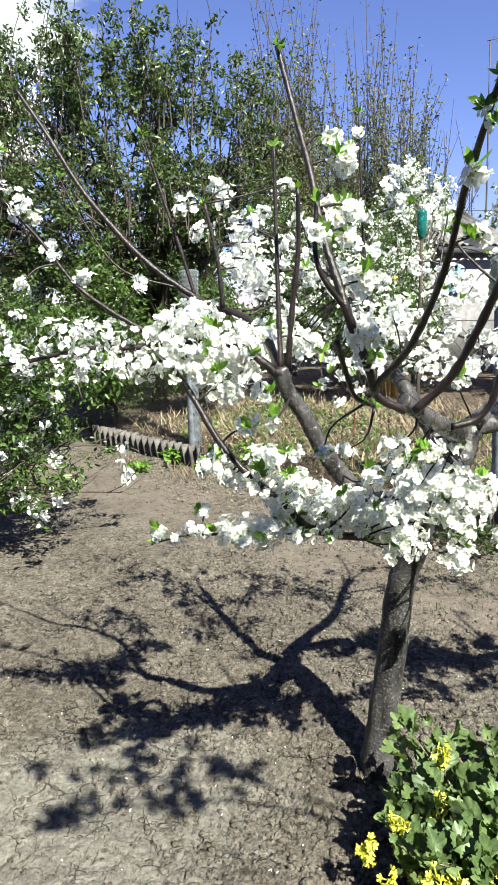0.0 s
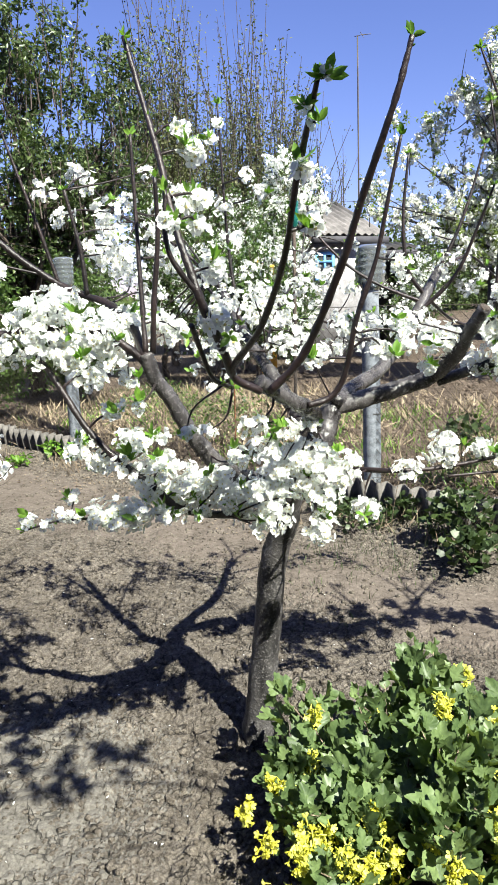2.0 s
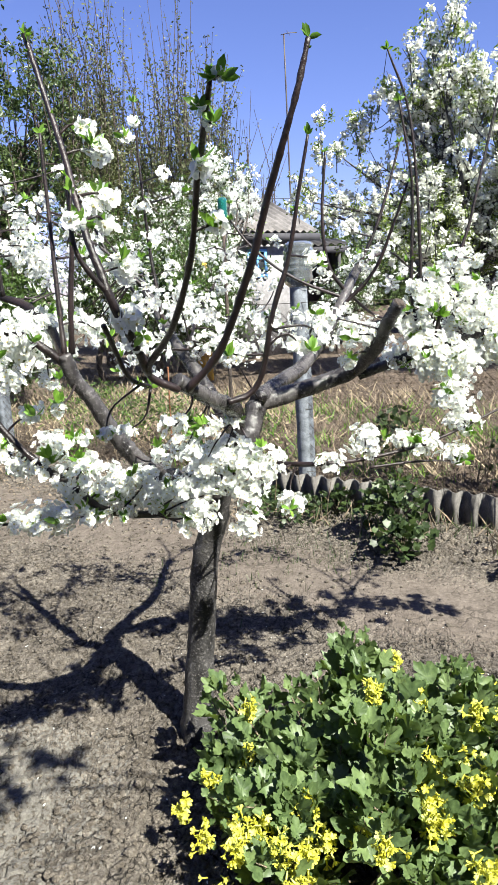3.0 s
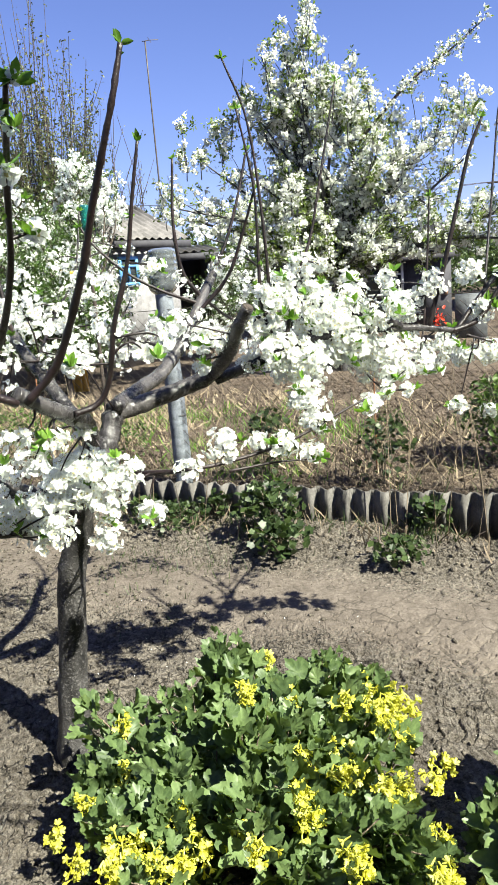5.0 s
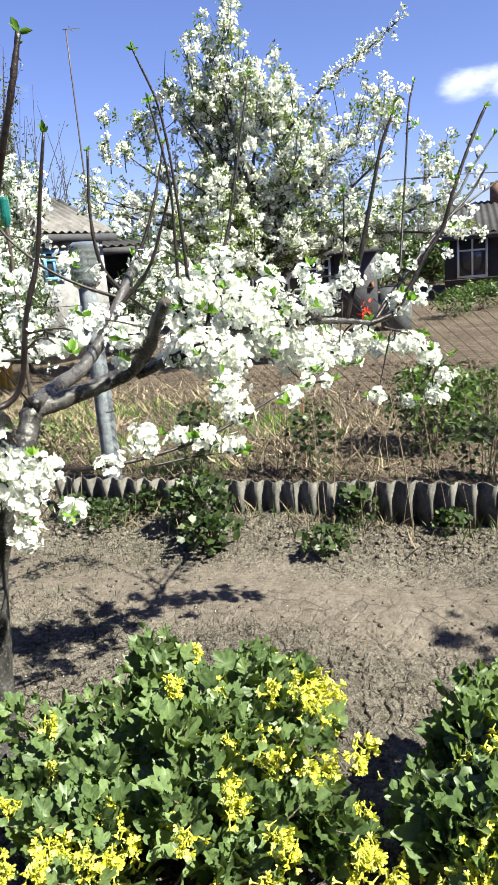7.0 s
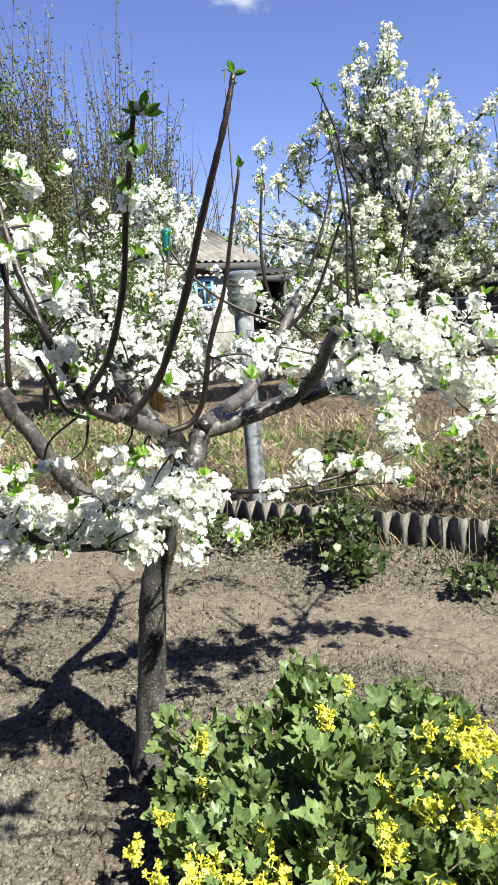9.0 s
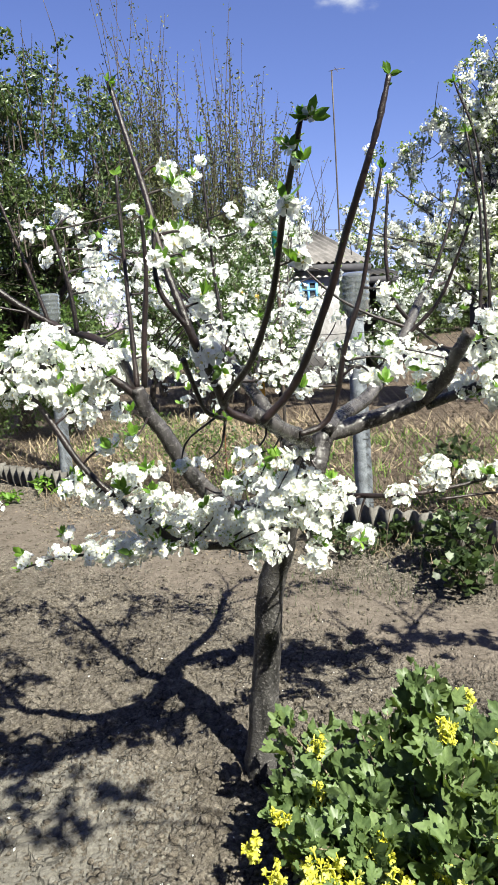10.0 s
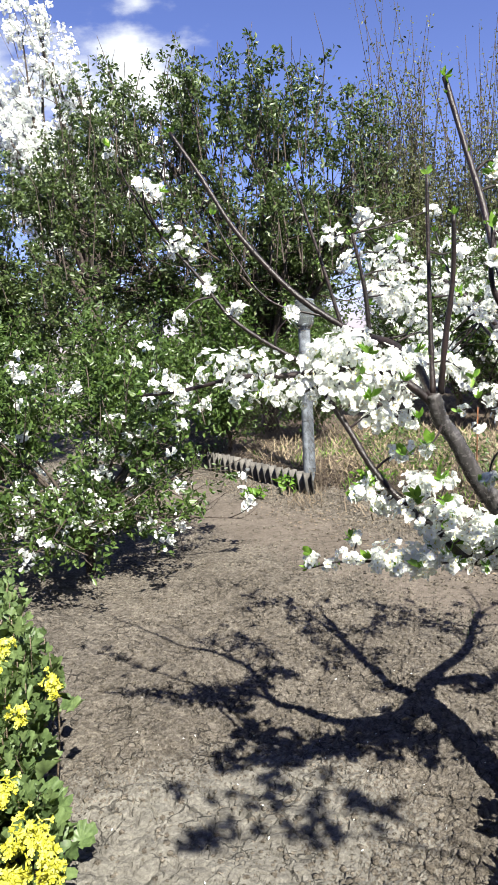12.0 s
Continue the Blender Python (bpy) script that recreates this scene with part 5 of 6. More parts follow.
for bx, by, bz, rr, hh in ((-2.6, 7.6, 0.2, 0.95, 2.2), (-1.6, 8.6, 0.3, 0.95, 2.3), (-3.7, 6.8, 0.1, 1.0, 2.2), (-0.6, 9.2, 0.35, 0.7, 1.9)):
    crown_tree("fruit_bush", "bright green leafy fruit bush", (bx, by, bz), 0.3, ((bx, by, bz + hh * 0.55, rr, rr * 0.8, hh * 0.45), (bx + 0.3, by - 0.2, bz + hh * 0.4, rr * 0.8, rr * 0.7, hh * 0.35)),
               SMALL_SHAPE, CHERRY_LEAF, 16000, 0.062, OLD_BARK, 0.03, 18, 260, group="bright green bushes", clump=0.09, reach=0.4, category="bush")
shoot_tree("suckering_plum", "tall twiggy tree with upright shoots and small leaves", (0.9, 12.4, 0.35), (0.65, 0.6), 1.9, 7.6, 95, OLIVE_LEAF, 36000, 0.058)
shoot_tree("suckering_plum", "tall twiggy tree with upright shoots and small leaves", (2.4, 13.0, 0.35), (1.0, 0.8), 1.7, 7.0, 120, OLIVE_LEAF, 42000, 0.058)
shoot_tree("suckering_plum", "low twiggy tree with bare upright shoots", (3.7, 13.6, 0.35), (1.0, 0.8), 1.3, 5.4, 60, OLIVE_LEAF, 5000, 0.045)
for bx, by, hh, fl in ((0.7, 10.6, 3.3, 2200), (1.9, 11.0, 3.3, 4200), (1.3, 9.2, 2.5, 2600), (2.1, 10.3, 3.1, 4200), (1.75, 8.9, 2.2, 3000)):
    crown_tree("plum_bush", "shrubby plum with small leaves and white blossoms", (bx, by, 0.35), 0.6, ((bx, by, hh * 0.72, 0.75, 0.6, hh * 0.3), (bx + 0.3, by, hh * 0.5, 0.7, 0.6, hh * 0.25)),
               SMALL_SHAPE, CHERRY_LEAF, 11000, 0.055, OLD_BARK, 0.05, 20, 280, fl, 0.026, group="shrubby plums", clump=0.09, reach=0.6, upright=0.8)
crown_tree("plum_bush", "shrubby plum in white blossom reaching over the shed roof", (2.62, 10.7, 0.35), 1.7,
           ((2.55, 10.8, 3.0, 0.42, 0.4, 0.45), (2.95, 10.9, 3.0, 0.38, 0.3, 0.32), (3.25, 10.9, 2.86, 0.28, 0.25, 0.2), (2.5, 10.8, 2.3, 0.3, 0.4, 0.4), (3.0, 11.0, 3.3, 0.25, 0.25, 0.2)),
           SMALL_SHAPE, CHERRY_LEAF, 2600, 0.05, OLD_BARK, 0.04, 20, 230, 6500, 0.027, group="shrubby plums", clump=0.06, reach=0.45, upright=0.8, spires=14, spire=0.5, per=14)
crown_tree("plum_bush", "low shrubby plum in white blossom before the lean-to", (4.5, 10.9, 0.35), 0.4,
           ((4.45, 10.9, 1.45, 0.4, 0.35, 0.45), (4.9, 10.8, 1.5, 0.45, 0.4, 0.5), (4.2, 10.8, 1.1, 0.3, 0.3, 0.35)),
           SMALL_SHAPE, CHERRY_LEAF, 4200, 0.05, OLD_BARK, 0.04, 18, 200, 3200, 0.026, group="shrubby plums", clump=0.07, reach=0.45, upright=0.7, per=14)
for bx, by, hh, rr, n in ((-11, 17, 5.5, 2.4, 6000), (-7.5, 21, 6.0, 2.6, 6000), (-2, 24, 6.2, 2.6, 8000), (3, 23, 5.0, 2.4, 8000), (7.5, 20, 3.6, 2.0, 8000), (12, 22, 3.6, 2.4, 8000), (17, 17, 3.2, 2.2, 7000), (21, 12, 3.2, 2.4, 7000), (20, 5, 3.6, 2.4, 5000), (-14, 10, 5.0, 2.4, 7000)):
    crown_tree("garden_tree", "leafy tree in a neighbouring garden", (bx, by, 0.4), hh * 0.3, ((bx, by, hh * 0.65, rr, rr, hh * 0.34), (bx + rr * 0.6, by, hh * 0.45, rr * 0.8, rr, hh * 0.3), (bx - rr * 0.6, by, hh * 0.5, rr * 0.8, rr, hh * 0.3)),
               SMALL_SHAPE, TREE_LEAF, n, 0.16, OLD_BARK, 0.14, 12, 160, group="far garden trees", clump=0.2, reach=1.3)


def hedgerow():
    n = 24000
    a, r = radians(90) - np.radians(RNG.uniform(-62, 80, n)), RNG.uniform(27, 33, n)
    top = 2.6 + 0.9 * np.sin(a * 23) + 0.6 * np.sin(a * 51 + 1)
    p = np.column_stack([np.cos(a) * r, np.sin(a) * r, 0.3 + top * RNG.random(n)])
    return scatter(SMALL_SHAPE, p, turns(around(n, 0.5), RNG.uniform(0, 6.28, n)), RNG.uniform(0.2, 0.45, n))


solo("far_hedgerow", hedgerow(), TREE_LEAF, "far dark green hedges and shrubs at the gardens' end", "hedge", kind="stuff")


# ---- unseen wall added behind the camera to cut the sky's fill light ----
def back_wall():
    V, F = [], []
    x0, x1, y0, y1, z0, z1 = -9.0, 9.0, -4.6, -4.2, -0.6, 5.7
    V = np.array([(x, y, z) for x in (x0, x1) for y in (y0, y1) for z in (z0, z1)])
    F = np.array([(0, 1, 3, 2), (4, 6, 7, 5), (0, 4, 5, 1), (2, 3, 7, 6), (1, 5, 7, 3), (0, 2, 6, 4)])
    return V, F


solo("wall_south", back_wall(), plain_material("brown_render", (0.13, 0.11, 0.095), 0.9, vary=0.2), "unseen plain brown wall added to block sky fill light", "wall", kind="structure")


# ---- fence, edging and posts ----
def edging():
    e = thing("garden_edging", "weathered grey corrugated cement sheets set on edge", "edging", (*on_fence(0), 0.05), kind="structure")
    s0 = -7.85
    while s0 < 1.6:
        width = 1.08
        if -5.75 < s0 < -3.0:
            s0 = -2.95
            continue
        width = min(width, -5.7 - s0) if s0 < -5.75 else width
        s = np.arange(s0, s0 + width, 0.0102)
        turn = ((s + 0.56) / 0.122) % 1.0  # each wave rises steeply and falls away gently
        wave = 0.032 * np.where(turn < 0.24, -np.cos(math.pi * turn / 0.24), np.cos(math.pi * (turn - 0.24) / 0.76))
        top = 0.235 + 0.008 * RNG.normal() * np.ones_like(s) + RNG.normal(size=len(s)) * 0.003
        tilt = RNG.normal() * 0.02
        rows = []
        for d, up in ((-0.005, 0), (-0.005, 0.5), (-0.005, 1), (0.005, 1), (0.005, 0.5), (0.005, 0)):
            xy = FENCE_A + FENCE_U * s[:, None] + FENCE_N * (wave + d + tilt * up)[:, None]
            g = lie(xy[:, 0] - FENCE_N[0] * 0.3, xy[:, 1] - FENCE_N[1] * 0.3)
            rows.append(np.column_stack([xy, g - 0.05 + (top + 0.05) * up]))
        n = len(s)
        V = np.concatenate(rows)
        F = [(k * n + i, k * n + i + 1, ((k + 1) % 6) * n + i + 1, ((k + 1) % 6) * n + i) for k in range(6) for i in range(n - 1)]
        part("sheet", (V, np.array(F)), ASBESTOS, e, smooth=True)
        s0 += width - 0.02


edging()


def bottle(profile, at, material, parent, label, tilt=(0, 0)):
    ang = np.linspace(0, 2 * np.pi, 20, endpoint=False)
    V = np.concatenate([np.column_stack([r * np.cos(ang), r * np.sin(ang), np.full(20, z)]) for r, z in profile])
    V[:, 0] += V[:, 2] * tilt[0]
    V[:, 1] += V[:, 2] * tilt[1]
    F = [(k * 20 + i, k * 20 + (i + 1) % 20, (k + 1) * 20 + (i + 1) % 20, (k + 1) * 20 + i) for k in range(len(profile) - 1) for i in range(20)]
    return solo("plastic_bottle", (V + np.array(at), np.array(F)), material, label, "bottle", group="bottles on posts", smooth=True)


def pet(name, tint, rough):
    m, nt, b = mat(name, rough)
    b.inputs["Base Color"].default_value = (*tint, 1)
    b.inputs["Transmission Weight"].default_value = 0.7
    b.inputs["IOR"].default_value = 1.2
    n = noise_tex(nt, coords(nt), 40, 4)
    bump(nt, b, n, 0.2, 0.004)
    return m


PET_CLEAR, PET_GREEN = pet("clear_plastic", (0.24, 0.26, 0.27), 0.15), pet("green_plastic", (0.03, 0.22, 0.19), 0.2)
RIBBED = [(0.0, 0.30), (0.070, 0.298), (0.096, 0.285)] + [(0.104 - 0.008 * (k % 3 == 1), 0.27 - 0.014 * k) for k in range(14)] + [(0.104, 0.06), (0.085, 0.02), (0.060, 0.0)]


def fence_post(s, top, r, lean):
    x, y = on_fence(s, 0.075)
    z = float(lie(x, y))
    p = thing("fence_post", "weathered round fence post, pale grey, with chain-link tied on", "post", (x, y, z), group="fence posts")
    part("shaft", tube([(x, y, z - 0.15), (x + lean * 0.5, y, (z + top) / 2), (x + lean, y, top)], r, r * 0.96, 16, 14, 0.012), POST_PAINT, p, smooth=True)
    for k in range(4):
        h = z + 0.12 + (top - z - 0.2) * k / 3
        part("tie_wire", tube([(x - r * 1.05, y - r * 0.3, h), (x, y - r * 1.08, h + 0.005), (x + r * 1.05, y - r * 0.3, h)], 0.002, 0.002, 4, 8), WIRE, p)
    return x + lean, y, top


for s, top, r, lean in ((-2.52, 1.66, 0.062, -0.02), (-5.9, 1.78, 0.062, 0.01), (0.9, 1.6, 0.062, 0.02), (-9.2, 1.8, 0.062, 0.0)):
    px, py, pz = fence_post(s, top, r, lean)
    if s < -2:
        bottle(RIBBED, (px, py, pz - 0.06), PET_CLEAR, None, "clear ribbed plastic bottle upside down over a fence post", (0.05, 0.0))


def chain_link():
    f = thing("chain_link_fence", "rusty grey chain-link fence stretched between the posts", "fence", (*on_fence(0), 0.3), kind="structure")
    cell, z0, z1 = 0.036, 0.2, 1.42
    wires = []
    count = int((z1 - z0) / cell)
    ring = np.array([(0.0, 0.0017), (0.0015, -0.00085), (-0.0015, -0.00085)])
    for k in range(int(9.6 / cell)):
        h = np.arange(count + 1)
        ss = -8.4 + k * cell + ((h + k) % 2) * cell * 1.04
        x, y = FENCE_A[0] + FENCE_U[0] * ss + FENCE_N[0] * 0.036, FENCE_A[1] + FENCE_U[1] * ss + FENCE_N[1] * 0.036
        P = np.column_stack([x, y, lie(x - 0.3, y - 0.3) + z0 + h * cell + 0.012 * np.sin(ss * 3.1)])
        V = np.concatenate([P + np.array((*FENCE_N, 0)) * c[1] + np.array((*FENCE_U, 0.6)) * c[0] for c in ring])
        n = len(P)
        wires.append((V, np.array([(j * n + i, j * n + i + 1, ((j + 1) % 3) * n + i + 1, ((j + 1) % 3) * n + i) for j in range(3) for i in range(n - 1)])))
    tagged(part("net", join(wires), WIRE, f), kind="stuff")
    for h in (0.24, 1.42):
        pts = [(*on_fence(s, 0.02), float(lie(*on_fence(s, -0.3))) + h + 0.01 * math.sin(s * 2)) for s in np.arange(-8.4, 1.3, 0.4)]
        part("line_wire", tube(pts, 0.0022, 0.0022, 4, 80), WIRE, f)


chain_link()


def stake(name, label, x, y, h, r, lean=0.0, material=RUST):
    z = float(lie(x, y))
    solo(name, tube([(x, y, z - 0.1), (x + lean * 0.5, y, z + h * 0.5), (x + lean, y, z + h)], r, r, 7, 8, 0.03), material, label, "stake", group="thin stakes", smooth=True)


stake("iron_rod", "thin rusty iron rod standing in the bed", 2.97, 3.97, 0.62, 0.006)
stake("iron_rod", "thin rusty iron rod standing in the bed", 0.95, 5.95, 0.7, 0.006, 0.02)
stake("wooden_stake", "dark wooden stake under a green bottle", 1.66, 6.6, 1.95, 0.018, 0.03, OLD_BARK)
bottle([(0.0, 0.24), (0.03, 0.238), (0.045, 0.225), (0.046, 0.2), (0.043, 0.18), (0.046, 0.16), (0.043, 0.13), (0.046, 0.1), (0.045, 0.05), (0.03, 0.0)], (1.69, 6.6, 2.2), PET_GREEN, None, "small green plastic bottle upside down on a stake")
OCHRE = plain_material("ochre_paint", (0.42, 0.24, 0.035), 0.75, vary=0.3)
stake("rusty_pipe", "short rusty pipe at the end of the edging", 3.36, 2.5, 0.25, 0.028)


# ---- neighbouring buildings ----
def box(lo, hi):
    x0, y0, z0 = lo
    x1, y1, z1 = hi
    V = np.array([(x0, y0, z0), (x1, y0, z0), (x1, y1, z0), (x0, y1, z0), (x0, y0, z1), (x1, y0, z1), (x1, y1, z1), (x0, y1, z1)], float)
    return V, np.array([(0, 3, 2, 1), (4, 5, 6, 7), (0, 1, 5, 4), (1, 2, 6, 5), (2, 3, 7, 6), (3, 0, 4, 7)])


def placed(geo, at, yaw):
    c, s = math.cos(radians(yaw)), math.sin(radians(yaw))
    V = np.asarray(geo[0], float)
    return np.column_stack([at[0] + c * V[:, 0] - s * V[:, 1], at[1] + s * V[:, 0] + c * V[:, 1], at[2] + V[:, 2]]), geo[1]


WHITEWASH = plain_material("whitewash", (0.25, 0.24, 0.245), 0.9, vary=0.35)
PALE_ROOF = plain_material("sun_bleached_roof_sheet", (0.125, 0.115, 0.112), 0.9, vary=0.4, scale=5)
DARK_BOARD = plain_material("dark_boards", (0.045, 0.043, 0.05), 0.85, vary=0.3)
GREY_WALL = plain_material("grey_plaster", (0.036, 0.032, 0.034), 0.9, vary=0.25)
SLATE = plain_material("grey_roof_sheet", (0.085, 0.08, 0.076), 0.9, vary=0.45, scale=5)
BRICK = plain_material("sooty_brick", (0.16, 0.09, 0.065), 0.9, vary=0.35, scale=12)
DARK_ROOF = plain_material("dark_roof_sheet", (0.035, 0.032, 0.032), 0.9, vary=0.4, scale=5)
BLUE_PAINT = plain_material("blue_paint", (0.10, 0.25, 0.50), 0.6, vary=0.3)
WHITE_PAINT = plain_material("white_frame_paint", (0.5, 0.5, 0.48), 0.6, vary=0.1)
GLASS, g_nt, g_b = mat("window_glass", 0.06)
g_b.inputs["Base Color"].default_value = (0.03, 0.035, 0.04, 1)


def wavy_roof(x0, x1, y0, y1, z0, z1, pitch=0.15, amp=0.02):
    """A corrugated roof sheet from the eave (y0, z0) up to the ridge (y1, z1)."""
    xs = np.arange(x0, x1 + 0.001, pitch / 6)
    w = amp * np.sin(2 * math.pi * xs / pitch)
    n = len(xs)
    rows = [np.column_stack([xs, np.full(n, y), z + w + t]) for y, z, t in ((y0, z0, 0), (y1, z1, 0), (y1, z1, 0.012), (y0, z0, 0.012))]
    F = [(k * n + i, k * n + i + 1, ((k + 1) % 4) * n + i + 1, ((k + 1) % 4) * n + i) for k in range(4) for i in range(n - 1)]
    return np.concatenate(rows), np.array(F)


def window(at, yaw, x, z, w, h, bars, parent, paint):
    win = part("window", placed(box((x - w / 2, -0.03, z), (x + w / 2, 0.04, z + h)), at, yaw), GLASS, parent)
    f = 0.05
    for lo, hi in (((x - w / 2 - f, -0.06, z - f), (x + w / 2 + f, -0.032, z)), ((x - w / 2 - f, -0.06, z + h), (x + w / 2 + f, -0.032, z + h + f)), ((x - w / 2 - f, -0.06, z), (x - w / 2, -0.032, z + h)), ((x + w / 2, -0.06, z), (x + w / 2 + f, -0.032, z + h))):
        part("frame", placed(box(lo, hi), at, yaw), paint, win)
    for k in range(bars):
        q = x - w / 2 + w * (k + 1) / (bars + 1)
        part("bar", placed(box((q - 0.02, -0.055, z), (q + 0.02, -0.034, z + h)), at, yaw), paint, win)
    part("bar", placed(box((x - w / 2, -0.058, z + h * 0.66), (x + w / 2, -0.036, z + h * 0.66 + 0.04)), at, yaw), paint, win)


def building(name, label, at, yaw, w, d, wall_h, roof_h, wall_mat, windows, door=None, over=0.25, roof=None, paint=WHITE_PAINT, chimney=None):
    roof = roof or SLATE
    b = thing(name, label, "building", at)
    part("wall", placed(box((-w / 2, 0, 0), (w / 2, d, wall_h)), at, yaw), wall_mat, b)
    part("roof", placed(wavy_roof(-w / 2 - over, w / 2 + over, -over, d * 0.55, wall_h - 0.05, wall_h + roof_h), at, yaw), roof, b)
    part("roof", placed(wavy_roof(-w / 2 - over, w / 2 + over, d + over, d * 0.55, wall_h - 0.05, wall_h + roof_h + 0.015), at, yaw), roof, b)
    for q in (-1, 1):
        x = q * (w / 2 - 0.04)
        V = np.array([(x - 0.03, 0, wall_h), (x - 0.03, d, wall_h), (x - 0.03, d * 0.55, wall_h + roof_h * 0.93), (x + 0.03, 0, wall_h), (x + 0.03, d, wall_h), (x + 0.03, d * 0.55, wall_h + roof_h * 0.93)])
        part("gable", placed((V, np.array([(0, 2, 1), (3, 4, 5), (0, 1, 4), (0, 4, 3), (1, 2, 5), (1, 5, 4), (2, 0, 3), (2, 3, 5)])), at, yaw), wall_mat, b)
    part("fascia", placed(box((-w / 2 - over, -over - 0.02, wall_h - 0.19), (w / 2 + over, -over + 0.01, wall_h - 0.075)), at, yaw), DARK_BOARD, b)
    if chimney:
        part("chimney", placed(box((chimney - 0.2, d * 0.5, wall_h + roof_h - 0.1), (chimney + 0.2, d * 0.5 + 0.4, wall_h + roof_h + 0.45)), at, yaw), BRICK, b, "sooty brick chimney")
    for x, z, ww, hh, bars in windows:
        window(at, yaw, x, z, ww, hh, bars, b, paint)
    if door:
        x, ww, hh, m = door
        dd = part("door", placed(box((x - ww / 2, -0.05, 0.02), (x + ww / 2, -0.004, hh)), at, yaw), m, b)
        part("handle", placed(box((x + ww / 2 - 0.12, -0.09, hh * 0.5), (x + ww / 2 - 0.07, -0.052, hh * 0.5 + 0.12)), at, yaw), RUST, dd)


building("garden_shed", "small whitewashed shed with old grey corrugated roof and blue window", (3.71, 11.52, 0.4), 20, 1.3, 2.2, 2.12, 0.62, WHITEWASH, [(-0.4, 1.4, 0.28, 0.36, 1)], over=0.18, roof=PALE_ROOF, paint=BLUE_PAINT)
LEAN = ((4.72, 12.1, 0.4), -14)
lean_to = thing("lean_to", "low open lean-to shelter with a dark roof beside the shed", "shelter", LEAN[0])
part("back_wall", placed(box((-0.36, 1.4, 0), (0.36, 1.46, 1.95)), *LEAN), DARK_BOARD, lean_to)
part("side_wall", placed(box((0.32, 0.0, 0), (0.38, 1.4, 1.85)), *LEAN), DARK_BOARD, lean_to)
part("post", placed(box((-0.36, 0.02, 0), (-0.30, 0.09, 1.8)), *LEAN), OLD_BARK, lean_to)
part("roof", placed(wavy_roof(-0.48, 0.48, -0.2, 1.6, 1.86, 2.05), *LEAN), DARK_ROOF, lean_to)
part("fascia", placed(box((-0.48, -0.2, 1.72), (0.48, -0.17, 1.835)), *LEAN), DARK_BOARD, lean_to)
building("outbuilding", "long dark low outbuilding with white-framed windows", (8.05, 11.6, 0.4), -36, 3.0, 3.0, 1.62, 0.5, DARK_BOARD, [(-0.8, 0.85, 0.65, 0.5, 1), (0.3, 0.85, 0.75, 0.5, 1)], (1.2, 0.8, 1.5, DARK_BOARD), roof=DARK_ROOF)
building("village_house", "dark grey single-storey house with white window frames and low corrugated roof", (13.9, 10.3, 0.3), -46, 4.4, 5.0, 1.85, 0.75, GREY_WALL, [(-1.6, 0.88, 0.56, 0.8, 1), (0.6, 0.88, 0.6, 0.8, 1)], roof=DARK_ROOF, chimney=-0.9)
solo("metal_tank", placed(box((-0.25, 0, 0), (0.25, 0.5, 0.8)), (8.2, 8.85, 0.4), -43), plain_material("galvanised_sheet", (0.09, 0.095, 0.10), 0.7, 0.0, vary=0.5), "grey galvanised water tank", "tank")


def ochre_board():
    at = (1.93, 9.3, 0.4)
    t = thing("painted_board", "weathered ochre-painted board standing between plum bushes", "board", at)
    for k in range(3):
        part("plank", placed(box((-0.13 + 0.09 * k, 0.0, 0.0), (-0.045 + 0.09 * k, 0.025, 1.62 - 0.03 * k)), at, -14), OCHRE, t)


ochre_board()


def antenna_mast():
    t = thing("antenna_mast", "thin tall antenna mast with a small aerial on top", "antenna", (7.82, 22.8, 0.4))
    part("pole", tube([(7.82, 22.8, 0.2), (7.83, 22.8, 4.5), (7.82, 22.8, 9.23)], 0.035, 0.022, 7, 8), WIRE, t)
    part("aerial", tube([(7.72, 22.8, 9.2), (7.95, 22.75, 9.24), (8.22, 22.7, 9.25)], 0.012, 0.012, 5, 6), WIRE, t)
    part("aerial_rod", tube([(7.95, 22.6, 9.12), (7.95, 22.75, 9.24), (7.95, 22.9, 9.36)], 0.008, 0.008, 5, 6), WIRE, t)


antenna_mast()


def power_pole():
    t = thing("power_pole", "far grey power pole with cross arm and wires", "pole", (24.5, 25.0, 0.4))
    part("pole", tube([(24.5, 25.0, 0.2), (24.5, 25.0, 3), (24.5, 25.0, 5.55)], 0.09, 0.07, 8, 6), OLD_BARK, t)
    part("cross_arm", tube([(23.9, 25.3, 5.2), (24.5, 25.0, 5.22), (25.1, 24.7, 5.2)], 0.035, 0.035, 6, 4), OLD_BARK, t)
    for k, o in enumerate((-0.5, 0.5)):
        part("wire", tube([(10, 33, 5.6), (17, 29.3, 5.0), (24.5 + o, 25 - o * 0.5, 5.25), (33, 18, 4.9), (44, 9, 5.6)], 0.012, 0.012, 4, 40), WIRE, t)


power_pole()


# ---- weeds, stalks and litter ----
LOBED = outline_leaf([(-170, 0.3), (-120, 0.5), (-80, 0.42), (-50, 0.6), (-25, 0.45), (0, 0.66), (25, 0.45), (50, 0.6), (80, 0.42), (120, 0.5), (170, 0.3)], 0.25)
BLADE = (np.array([(0, -0.03, 0), (0, 0.03, 0), (0.12, 0.028, 0.5), (0.12, -0.028, 0.5), (0.4, 0, 1.0)]), np.array([(0, 1, 2), (0, 2, 3), (3, 2, 4)]))


